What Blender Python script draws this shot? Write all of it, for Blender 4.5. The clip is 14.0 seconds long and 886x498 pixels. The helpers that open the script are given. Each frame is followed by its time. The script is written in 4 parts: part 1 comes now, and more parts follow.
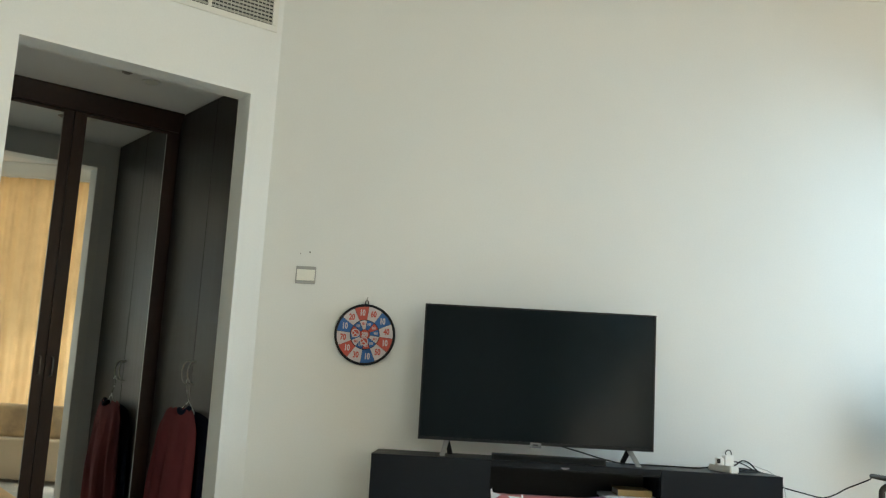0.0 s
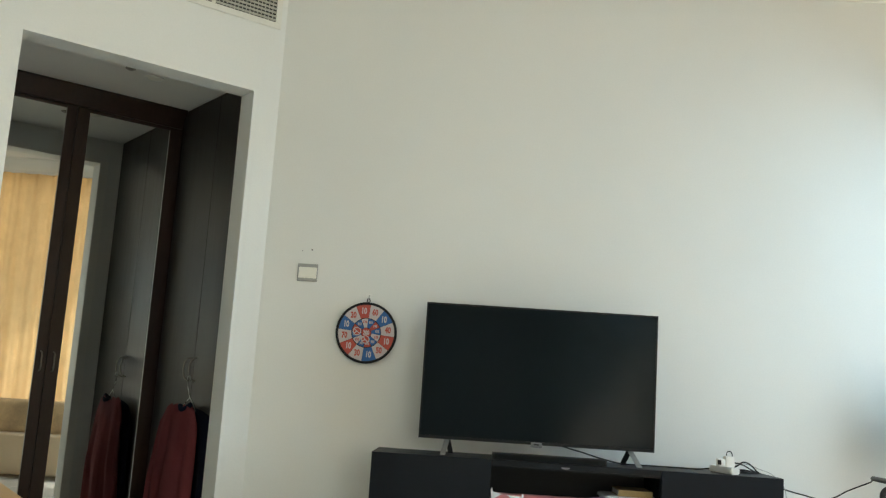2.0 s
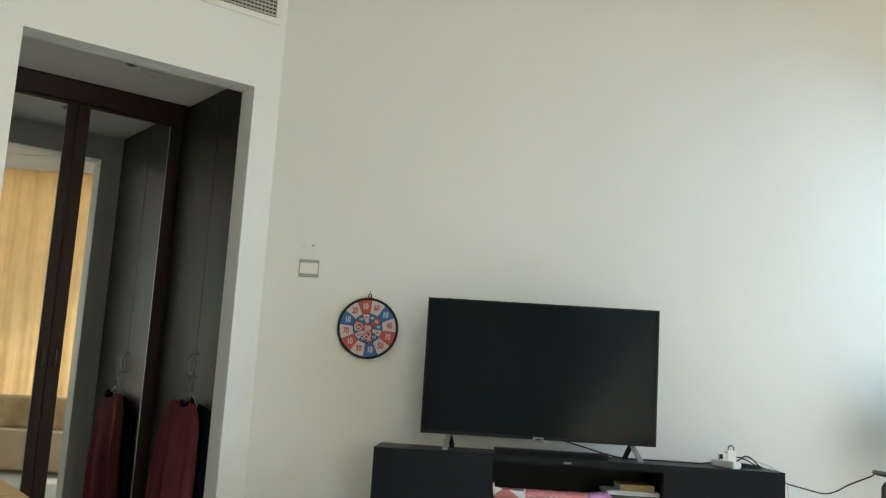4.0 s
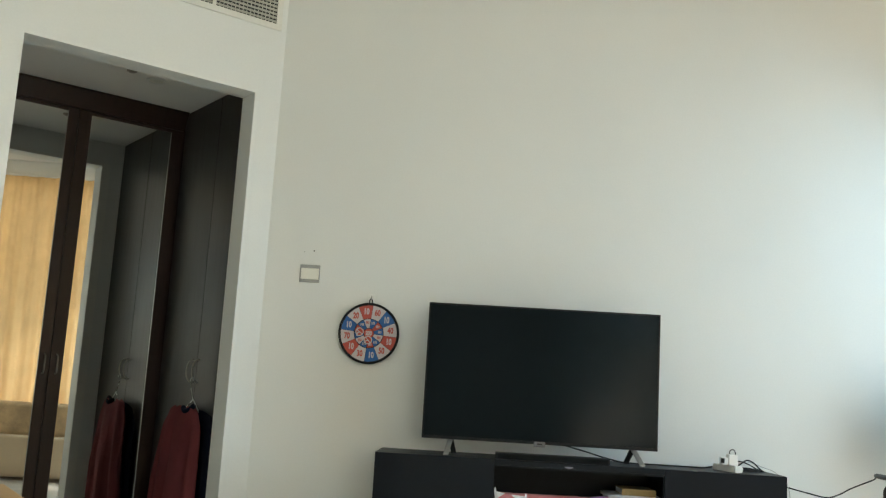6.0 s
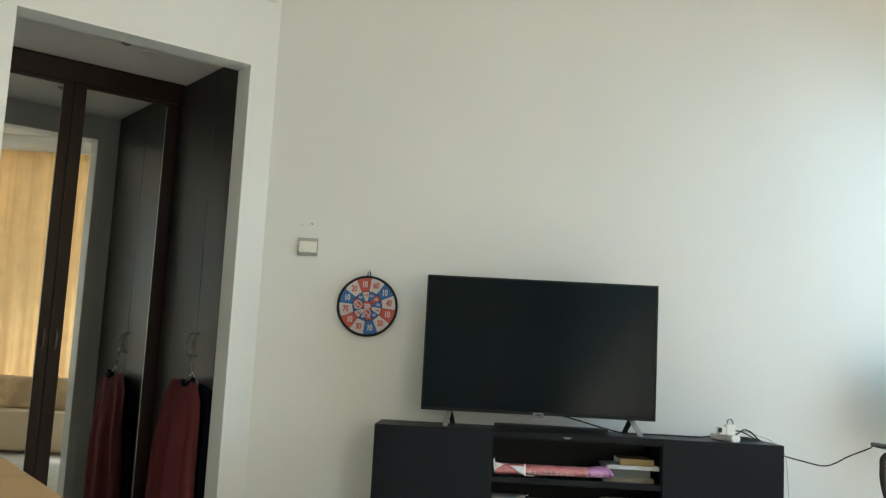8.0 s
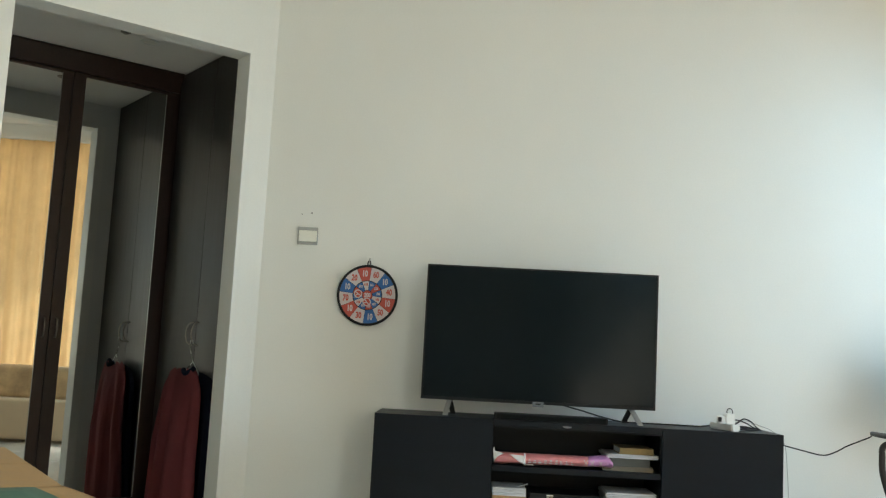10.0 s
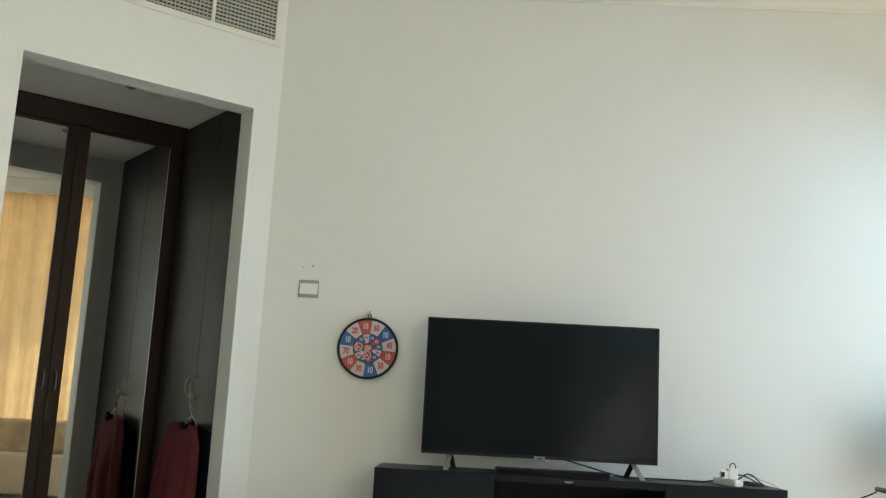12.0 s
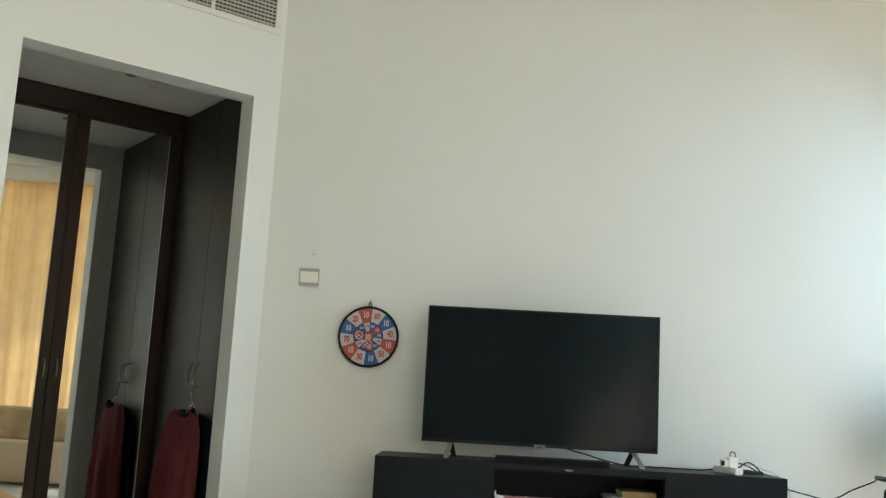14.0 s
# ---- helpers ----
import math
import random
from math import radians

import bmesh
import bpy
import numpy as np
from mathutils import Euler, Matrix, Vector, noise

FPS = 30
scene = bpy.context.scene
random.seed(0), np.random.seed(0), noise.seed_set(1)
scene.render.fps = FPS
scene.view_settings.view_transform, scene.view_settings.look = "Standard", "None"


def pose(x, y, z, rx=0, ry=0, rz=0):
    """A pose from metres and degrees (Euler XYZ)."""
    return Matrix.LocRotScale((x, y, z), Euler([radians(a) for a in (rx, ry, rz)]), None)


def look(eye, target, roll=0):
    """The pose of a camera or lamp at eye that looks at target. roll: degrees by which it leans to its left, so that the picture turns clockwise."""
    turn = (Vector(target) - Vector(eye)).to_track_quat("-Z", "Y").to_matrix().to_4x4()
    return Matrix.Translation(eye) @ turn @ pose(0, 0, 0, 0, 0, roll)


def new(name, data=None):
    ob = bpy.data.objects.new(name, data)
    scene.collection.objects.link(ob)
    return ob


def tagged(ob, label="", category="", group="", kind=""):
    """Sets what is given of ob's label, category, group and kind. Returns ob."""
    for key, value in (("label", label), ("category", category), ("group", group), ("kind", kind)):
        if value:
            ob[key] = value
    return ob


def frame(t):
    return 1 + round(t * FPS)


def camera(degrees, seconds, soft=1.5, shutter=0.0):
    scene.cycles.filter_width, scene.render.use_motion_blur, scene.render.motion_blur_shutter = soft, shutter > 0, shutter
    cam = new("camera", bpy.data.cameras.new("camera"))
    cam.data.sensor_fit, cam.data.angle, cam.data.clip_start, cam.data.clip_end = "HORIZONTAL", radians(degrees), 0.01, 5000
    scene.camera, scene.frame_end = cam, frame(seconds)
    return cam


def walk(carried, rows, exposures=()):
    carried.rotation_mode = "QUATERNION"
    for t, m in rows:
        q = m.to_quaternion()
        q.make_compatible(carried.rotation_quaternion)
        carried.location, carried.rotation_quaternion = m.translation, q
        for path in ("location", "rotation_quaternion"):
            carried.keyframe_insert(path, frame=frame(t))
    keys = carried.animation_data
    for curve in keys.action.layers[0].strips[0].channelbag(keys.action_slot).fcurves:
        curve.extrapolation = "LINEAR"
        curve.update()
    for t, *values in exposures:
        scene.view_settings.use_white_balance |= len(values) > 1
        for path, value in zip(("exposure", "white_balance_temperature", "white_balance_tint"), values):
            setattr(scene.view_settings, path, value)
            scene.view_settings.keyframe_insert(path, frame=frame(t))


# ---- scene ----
cam = camera(49.6, 14.0, soft=1.25)
# seconds, eye (x, y, z), turn to the left, look up, lean to the left
PATH = [
    (0.0, -0.001, -0.002, 0.918, 1.52, 8.93, 3.26),
    (0.5, 0.001, 0.001, 0.918, 1.58, 9.48, 3.48),
    (1.0, -0.000, 0.002, 0.918, 1.63, 9.11, 3.72),
    (1.5, -0.001, -0.001, 0.920, 1.65, 9.03, 3.74),
    (2.0, 0.000, 0.002, 0.919, 1.66, 8.84, 3.74),
    (2.5, -0.003, -0.002, 0.920, 1.63, 8.69, 3.68),
    (3.0, -0.002, 0.002, 0.921, 1.66, 8.54, 3.64),
    (5.5, 0.000, 0.001, 0.920, 1.74, 8.52, 3.47),
    (6.0, 0.001, -0.001, 0.918, 1.79, 8.85, 3.39),
    (6.5, -0.001, -0.000, 0.917, 1.63, 8.12, 3.00),
    (7.0, -0.001, 0.003, 0.921, 1.53, 6.65, 2.95),
    (7.5, -0.001, 0.004, 0.923, 1.53, 6.72, 2.92),
    (8.0, -0.001, 0.001, 0.921, 1.55, 7.17, 3.01),
    (10.5, 0.002, 0.005, 0.920, 1.56, 6.47, 3.05),
    (11.0, 0.000, 0.004, 0.917, 1.58, 7.26, 3.06),
    (11.5, 0.001, 0.004, 0.920, 1.65, 8.15, 3.05),
    (12.0, 0.004, -0.004, 0.917, 1.80, 9.73, 3.13),
    (12.5, 0.003, -0.005, 0.916, 1.83, 10.01, 3.20),
    (13.0, 0.004, -0.000, 0.918, 1.83, 9.65, 3.19),
    (13.5, 0.005, 0.001, 0.917, 1.83, 9.35, 3.18),
    (14.0, 0.003, 0.000, 0.917, 1.79, 9.05, 3.21),
]


def aim(x, y, z, turn, up, lean):
    a, p = radians(turn), radians(up)
    way = Vector((-math.sin(a) * math.cos(p), math.cos(a) * math.cos(p), math.sin(p)))
    return look((x, y, z), Vector((x, y, z)) + way, lean)


EXPOSURE = -0.13
walk(cam, [(r[0], aim(*r[1:])) for r in PATH], [(0.0, EXPOSURE), (14.0, EXPOSURE)])

# ---- the room's main measures ----
Y_WALL = 4.10          # face of the wall behind the television
X_EAST = 2.06          # face of the window wall
X_WEST, Y_SOUTH = -2.75, -1.7
CORNER = Vector((-0.89, 4.10))
D = Vector((-0.7807, -0.6249))   # along the slanting wall, away from the corner
N = Vector((-0.6249, 0.7807))    # through the slanting wall, into the dressing room
Z_CEIL, Z_CORNICE = 2.95, 2.785
S1, S2, Z_HEAD, THICK = 0.124, 1.085, 2.193, 0.118
Z_CEIL2 = 2.344        # dressing room ceiling
U_MIRROR, S_DARK = 1.087, 0.007
SKEW = Matrix.Translation((X_EAST, 2.2, 0)) @ pose(0, 0, 0, 0, 0, -17) @ Matrix.Translation((-X_EAST, -2.2, 0))


def skew(ob):
    """The window wall stands askew to the television's wall: what belongs to it turns with it."""
    ob.matrix_world = SKEW @ ob.matrix_basis
    return ob



def W(s, u, z):
    """A point of the slanting wall's own frame."""
    return Vector((CORNER.x + s * D.x + u * N.x, CORNER.y + s * D.y + u * N.y, z))


# ---- light ----
SUN_WAY = Vector((-0.56, -0.05, -0.827)).normalized()
world = bpy.data.worlds.new("sky")
scene.world = world
world.use_nodes = True
wn, wl = world.node_tree.nodes, world.node_tree.links
sky = wn.new("ShaderNodeTexSky")
sky.sky_type, sky.sun_disc = "NISHITA", False
sky.sun_elevation = math.asin(-SUN_WAY.z)
sky.sun_rotation = math.atan2(-SUN_WAY.x, -SUN_WAY.y)
wn["Background"].inputs[1].default_value = 0.12
wl.new(sky.outputs[0], wn["Background"].inputs[0])

sun = bpy.data.lights.new("sun", "SUN")
sun.energy, sun.angle, sun.color = 3.3, radians(0.6), (1.0, 0.92, 0.80)
new("sun", sun).matrix_world = look((8, 4, 12), Vector((8, 4, 12)) + SUN_WAY)


def window_light(name, y0, y1, tilt, power, color):
    """Daylight that comes in by one stretch of the window: from the sky (tilt below 0) or up from the sunlit ground outside."""
    la = bpy.data.lights.new(name, "AREA")
    la.shape, la.size, la.size_y, la.energy, la.color = "RECTANGLE", y1 - y0, WIN_Z1 - WIN_Z0 - 0.1, power, color
    at = Matrix.Translation((X_EAST + 0.66, (y0 + y1) / 2, (WIN_Z0 + WIN_Z1) / 2 + 0.1))
    ob = new(name, la)
    ob.matrix_world = at @ Matrix(((0, 0, 1, 0), (1, 0, 0, 0), (0, 1, 0, 0), (0, 0, 0, 1))) @ pose(0, 0, 0, tilt, 0, 0)
    return skew(ob)


WIN_Y0, WIN_Y1, WIN_Z0, WIN_Z1 = -1.45, 3.74, 0.06, 2.74
CURTAIN_Y, GAP_Y = 0.40, 2.45   # the curtain is drawn between these; light enters on both sides of it, the near opening unseen and added
SKY_BLUE, GROUND_WARM = (0.42, 0.75, 1.0), (1.0, 0.90, 0.68)
window_light("window_sky_light", GAP_Y + 0.05, WIN_Y1 - 0.05, -55, 40, SKY_BLUE)
window_light("window_ground_light", GAP_Y + 0.05, WIN_Y1 - 0.05, 35, 14, GROUND_WARM)
window_light("curtain_sky_light", CURTAIN_Y, GAP_Y, -22, 25, (1.0, 0.95, 0.88))
# added fill through an unseen near opening, brightens the slanting and television walls
window_light("near_fill_sky_light", WIN_Y0 + 0.05, CURTAIN_Y - 0.05, -50, 31, (0.48, 0.80, 1.0))
window_light("near_fill_ground_light", WIN_Y0 + 0.05, CURTAIN_Y - 0.05, 35, 57, GROUND_WARM)


# ---- materials ----
def mat(name, color, rough=0.6, metal=0.0, grain=60.0, vary=0.12, bump=0.1, stain=3.0, spec=0.5, stretch=(1, 1, 1), sheen=0.0, coat=0.0):
    m = bpy.data.materials.new(name)
    m.use_nodes = True
    n, l = m.node_tree.nodes, m.node_tree.links
    b = n["Principled BSDF"]
    b.inputs["Metallic"].default_value = metal
    b.inputs["Specular IOR Level"].default_value = spec
    b.inputs["Sheen Weight"].default_value = sheen
    b.inputs["Coat Weight"].default_value = coat
    co = n.new("ShaderNodeTexCoord")
    mp = n.new("ShaderNodeMapping")
    mp.inputs["Scale"].default_value = stretch
    l.new(co.outputs["Object"], mp.inputs[0])
    fine, big = n.new("ShaderNodeTexNoise"), n.new("ShaderNodeTexNoise")
    fine.inputs["Scale"].default_value, fine.inputs["Detail"].default_value = grain, 5
    big.inputs["Scale"].default_value, big.inputs["Detail"].default_value = stain, 3
    l.new(mp.outputs[0], fine.inputs[0])
    l.new(mp.outputs[0], big.inputs[0])
    add = n.new("ShaderNodeMath")
    add.operation = "ADD"
    l.new(fine.outputs[0], add.inputs[0])
    l.new(big.outputs[0], add.inputs[1])
    ramp = n.new("ShaderNodeMapRange")
    ramp.inputs[1].default_value, ramp.inputs[2].default_value = 0.7, 1.3
    ramp.inputs[3].default_value, ramp.inputs[4].default_value = 1 - vary, 1 + vary
    l.new(add.outputs[0], ramp.inputs[0])
    mul = n.new("ShaderNodeMix")
    mul.data_type, mul.blend_type = "RGBA", "MULTIPLY"
    mul.inputs[0].default_value = 1.0
    mul.inputs[6].default_value = (*color, 1)
    l.new(ramp.outputs[0], mul.inputs[7])
    l.new(mul.outputs[2], b.inputs["Base Color"])
    rr = n.new("ShaderNodeMapRange")
    rr.inputs[1].default_value, rr.inputs[2].default_value = 0.3, 0.7
    rr.inputs[3].default_value, rr.inputs[4].default_value = max(0.02, rough * 0.88), min(1, rough * 1.12)
    l.new(big.outputs[0], rr.inputs[0])
    l.new(rr.outputs[0], b.inputs["Roughness"])
    if bump:
        bp = n.new("ShaderNodeBump")
        bp.inputs["Strength"].default_value, bp.inputs["Distance"].default_value = bump, 0.002
        l.new(fine.outputs[0], bp.inputs["Height"])
        l.new(bp.outputs[0], b.inputs["Normal"])
    return m


def cloth(name, color, through_part, weave=900.0, vary=0.1):
    """Woven cloth that lets part of the light through."""
    m = mat(name, color, 0.9, grain=weave, vary=vary, bump=0.2, stain=6, spec=0.1)
    n, l = m.node_tree.nodes, m.node_tree.links
    b = n["Principled BSDF"]
    tr, mix = n.new("ShaderNodeBsdfTranslucent"), n.new("ShaderNodeMixShader")
    l.new(b.inputs["Base Color"].links[0].from_socket, tr.inputs[0])
    mix.inputs[0].default_value = through_part
    l.new(b.outputs[0], mix.inputs[1])
    l.new(tr.outputs[0], mix.inputs[2])
    l.new(mix.outputs[0], n["Material Output"].inputs[0])
    return m


M_WALL = mat("wall_paint", (0.74, 0.745, 0.715), 0.55, grain=140, vary=0.022, bump=0.04, stain=1.6, spec=0.3)
M_CEIL = mat("ceiling_paint", (0.83, 0.82, 0.79), 0.8, grain=120, vary=0.02, bump=0.05, stain=1.2, spec=0.2)
M_PLASTER = mat("cornice_plaster", (0.78, 0.77, 0.72), 0.7, grain=90, vary=0.02, bump=0.05, spec=0.3)
M_FLOOR = mat("floor_tile", (0.62, 0.60, 0.55), 0.22, grain=18, vary=0.06, bump=0.01, stain=2.2)
M_GROUT = mat("floor_grout", (0.42, 0.40, 0.36), 0.8, grain=80, vary=0.08)
M_GRILLE = mat("grille_paint", (0.72, 0.71, 0.65), 0.45, grain=80, vary=0.04, bump=0.03)
# the grille's cream, darkened: the shade on the slats is in the colour
M_SLAT = mat("shaded_slat_metal", (0.42, 0.41, 0.35), 0.55, grain=60, vary=0.12, bump=0.05)
# near-black that paints the shade inside the duct and the screw holes
M_HOLLOW = mat("hollow_shade", (0.03, 0.03, 0.028), 0.8, grain=30, vary=0.3)
M_ESPRESSO = mat("espresso_wood", (0.024, 0.0105, 0.007), 0.42, spec=0.3, grain=40, vary=0.35, bump=0.05, stretch=(9, 9, 0.7), stain=5)
M_WENGE = mat("wenge_panel", (0.040, 0.034, 0.030), 0.42, grain=45, vary=0.25, bump=0.05, stretch=(10, 10, 0.7), stain=4)
M_BLACKWOOD = mat("black_laminate", (0.0028, 0.0052, 0.0092), 0.44, spec=0.22, grain=50, vary=0.3, bump=0.05, stretch=(1, 8, 8), stain=3)
M_STEEL = mat("brushed_steel", (0.55, 0.55, 0.53), 0.28, metal=1.0, grain=200, vary=0.08, bump=0.02)
M_DARKSTEEL = mat("aged_nickel", (0.34, 0.31, 0.27), 0.35, metal=1.0, grain=150, vary=0.12, bump=0.03)
M_TVFOOT = mat("grey_cast_metal", (0.44, 0.45, 0.46), 0.38, metal=1.0, grain=150, vary=0.1, bump=0.02)
M_SCREEN = mat("screen_glass", (0.0046, 0.0080, 0.0100), 0.12, grain=10, vary=0.1, bump=0.0, spec=0.09)
M_BEZEL = mat("bezel_plastic", (0.007, 0.007, 0.008), 0.4, spec=0.25, grain=200, vary=0.15, bump=0.03)
M_BLACK = mat("black_plastic", (0.012, 0.012, 0.013), 0.5, spec=0.25, grain=250, vary=0.2, bump=0.05)
M_MESHCLOTH = mat("speaker_cloth", (0.008, 0.009, 0.009), 0.9, spec=0.1, grain=700, vary=0.35, bump=0.3)
M_BADGE = mat("badge_grey", (0.22, 0.22, 0.23), 0.4, grain=150, vary=0.1)
M_WHITE = mat("white_plastic", (0.78, 0.78, 0.75), 0.35, grain=150, vary=0.03, bump=0.02)
M_GREYPLATE = mat("grey_plate", (0.36, 0.36, 0.34), 0.35, grain=150, vary=0.05, bump=0.02)
M_IVORY = mat("ivory_plastic", (0.78, 0.77, 0.69), 0.35, grain=120, vary=0.03, bump=0.02)
M_RED = mat("board_red", (0.47, 0.090, 0.065), 0.8, grain=500, vary=0.1, bump=0.2)
M_BLUE = mat("board_blue", (0.035, 0.13, 0.36), 0.8, grain=500, vary=0.1, bump=0.2)
M_BOARDWHITE = mat("board_white", (0.54, 0.50, 0.51), 0.8, grain=500, vary=0.05, bump=0.2)
M_RIM = mat("board_binding", (0.012, 0.012, 0.014), 0.8, grain=600, vary=0.2, bump=0.3)
M_KRAFT = mat("kraft_card", (0.38, 0.24, 0.11), 0.8, grain=90, vary=0.1, bump=0.1, stain=5, stretch=(1, 4, 1))
M_TEAL = mat("teal_print", (0.060, 0.135, 0.105), 0.6, grain=60, vary=0.1, bump=0.03)
M_TAN = mat("tan_cover", (0.27, 0.19, 0.08), 0.65, grain=90, vary=0.1)
M_PAPER = mat("paper", (0.72, 0.74, 0.79), 0.75, grain=120, vary=0.05, bump=0.05, stretch=(1, 1, 20))
M_GREENGREY = mat("grey_green_cover", (0.085, 0.095, 0.09), 0.6, grain=90, vary=0.1)
M_BEIGE = mat("beige_cover", (0.17, 0.15, 0.115), 0.65, grain=90, vary=0.1)
M_PINK = mat("salmon_film", (0.66, 0.24, 0.25), 0.32, grain=40, vary=0.15, bump=0.4, stain=9, coat=0.3)
M_PURPLE = mat("purple_film", (0.56, 0.26, 0.54), 0.32, grain=40, vary=0.15, bump=0.4, stain=9, coat=0.3)
M_DRESS = cloth("red_fabric", (0.20, 0.052, 0.056), 0.1, 500, 0.18)
M_NAVY = cloth("navy_fabric", (0.008, 0.010, 0.024), 0.05, 500, 0.2)
M_CURTAIN = cloth("gold_curtain", (0.74, 0.52, 0.26), 0.45, 700, 0.12)
M_WOVEN = mat("woven_upholstery", (0.60, 0.43, 0.25), 0.9, grain=160, vary=0.35, bump=0.8, stain=8, sheen=0.2)
M_CREAM = mat("cream_upholstery", (0.66, 0.52, 0.36), 0.85, grain=300, vary=0.08, bump=0.3, sheen=0.2)
M_FRAMEALU = mat("window_alu", (0.55, 0.55, 0.54), 0.4, metal=0.6, grain=100, vary=0.05)
M_CHAIR = mat("chair_plastic", (0.030, 0.028, 0.027), 0.55, spec=0.3, grain=220, vary=0.2, bump=0.1)
M_CHAIRBACK = mat("brown_mesh", (0.10, 0.06, 0.035), 0.8, grain=500, vary=0.3, bump=0.4)
M_MIRROR = bpy.data.materials.new("mirror_glass")
M_MIRROR.use_nodes = True
_b = M_MIRROR.node_tree.nodes["Principled BSDF"]
_b.inputs["Metallic"].default_value, _b.inputs["Roughness"].default_value = 1.0, 0.015
_b.inputs["Base Color"].default_value = (0.78, 0.79, 0.77, 1)
M_GLASS = bpy.data.materials.new("window_glass")
M_GLASS.use_nodes = True
_b = M_GLASS.node_tree.nodes["Principled BSDF"]
_b.inputs["Transmission Weight"].default_value, _b.inputs["Roughness"].default_value = 1.0, 0.0
_b.inputs["Base Color"].default_value = (0.95, 0.97, 0.96, 1)


# ---- mesh helpers ----
def P3(x, y, z):
    return Vector((x, y, z))


def block(bm, a0, a1, b0, b1, c0, c1, at=P3, bevel=0.0, seg=2):
    """A box between two corners in the frame at(), with rounded edges."""
    t = bmesh.new()
    v = [t.verts.new(at(a, b, c)) for c in (c0, c1) for b in (b0, b1) for a in (a0, a1)]
    for q in ((0, 1, 3, 2), (4, 5, 7, 6), (0, 1, 5, 4), (2, 3, 7, 6), (0, 2, 6, 4), (1, 3, 7, 5)):
        t.faces.new([v[i] for i in q])
    bmesh.ops.recalc_face_normals(t, faces=t.faces)
    if bevel:
        bmesh.ops.bevel(t, geom=t.edges[:], offset=bevel, segments=seg, affect="EDGES", profile=0.6)
    me = bpy.data.meshes.new("t")
    t.to_mesh(me)
    t.free()
    bm.from_mesh(me)
    bpy.data.meshes.remove(me)
    return bm


def tube(bm, pts, r, sides=10, closed=False):
    """A round bar or cable along points."""
    pts = [Vector(p) for p in pts]
    rings, count = [], len(pts)
    prev = None
    for i, p in enumerate(pts):
        a = pts[(i - 1) % count] if closed or i else p
        b = pts[(i + 1) % count] if closed or i < count - 1 else p
        d = (b - a).normalized()
        if prev is None:
            prev = d.orthogonal().normalized()
        x = (prev - d * prev.dot(d)).normalized()
        prev = x
        y = d.cross(x)
        rings.append([bm.verts.new(p + r * (math.cos(k * math.tau / sides) * x + math.sin(k * math.tau / sides) * y)) for k in range(sides)])
    pairs = list(zip(rings, rings[1:])) + ([(rings[-1], rings[0])] if closed else [])
    for A, B in pairs:
        for k in range(sides):
            bm.faces.new((A[k], A[(k + 1) % sides], B[(k + 1) % sides], B[k]))
    if not closed:
        bm.faces.new(rings[0][::-1])
        bm.faces.new(rings[-1])
    return bm


def curve_pts(ctrl, n=10):
    """A smooth line through control points."""
    c = [Vector(p) for p in ctrl]
    c = [2 * c[0] - c[1]] + c + [2 * c[-1] - c[-2]]
    out = []
    for i in range(1, len(c) - 2):
        for k in range(n):
            t = k / n
            a, b, d, e = c[i - 1], c[i], c[i + 1], c[i + 2]
            out.append(0.5 * (2 * b + (d - a) * t + (2 * a - 5 * b + 4 * d - e) * t * t + (3 * b - a - 3 * d + e) * t ** 3))
    return out + [c[-2]]


def disc(bm, center, ax, ay, out, r0, r1, a0, a1, t0, t1, seg=8):
    """A sector of a ring plate, with thickness from t0 to t1 along out."""
    rows = []
    for i in range(seg + 1):
        a = a0 + (a1 - a0) * i / seg
        way = math.cos(a) * ax + math.sin(a) * ay
        rows.append([bm.verts.new(center + way * r + out * t) for r, t in ((r0, t0), (r1, t0), (r1, t1), (r0, t1))])
    for A, B in zip(rows, rows[1:]):
        for k in range(4):
            bm.faces.new((A[k], A[(k + 1) % 4], B[(k + 1) % 4], B[k]))
    bm.faces.new(rows[0])
    bm.faces.new(rows[-1][::-1])
    return bm


def mesh_of(name, bm, material, smooth=False, base=None):
    bmesh.ops.recalc_face_normals(bm, faces=bm.faces)
    me = bpy.data.meshes.new(name)
    bm.to_mesh(me)
    bm.free()
    if base is not None:
        me.transform(Matrix.Translation(-Vector(base)))
    me.materials.append(material)
    if smooth:
        for p in me.polygons:
            p.use_smooth = True
    return me


def thing(name, base, label, category, group="", kind=""):
    ob = new(name)
    ob.empty_display_size = 0.05
    ob.location = base
    return tagged(ob, label, category, group, kind)


def base_of(ob):
    p = Vector(ob.location)
    while ob.parent:
        ob = ob.parent
        p = p + Vector(ob.location)
    return p


def part(name, bm, material, parent, label="", smooth=False):
    """One mesh under a thing or under a part; the bmesh is in world places."""
    ob = new(name, mesh_of(name, bm, material, smooth, base_of(parent)))
    ob.parent = parent
    return tagged(ob, label)


def solid(name, bm, material, label="", category="", kind="", smooth=False):
    return tagged(new(name, mesh_of(name, bm, material, smooth)), label, category, "", kind)


def nb():
    return bmesh.new()


# ---- the large structure ----
bm = nb()
block(bm, X_WEST - 1.2, X_EAST + 1.0, Y_SOUTH - 0.2, 6.2, -0.12, -0.004)
floor = solid("floor", bm, M_GROUT, "pale polished floor tiles with thin grey joints", "floor", "structure")
bm = nb()
block(bm, CORNER.x - 0.06, X_EAST + 0.85, Y_WALL, Y_WALL + 0.18, 0, Z_CEIL)
solid("wall_north", bm, M_WALL, "matt off-white painted wall behind the television", "wall", "structure")

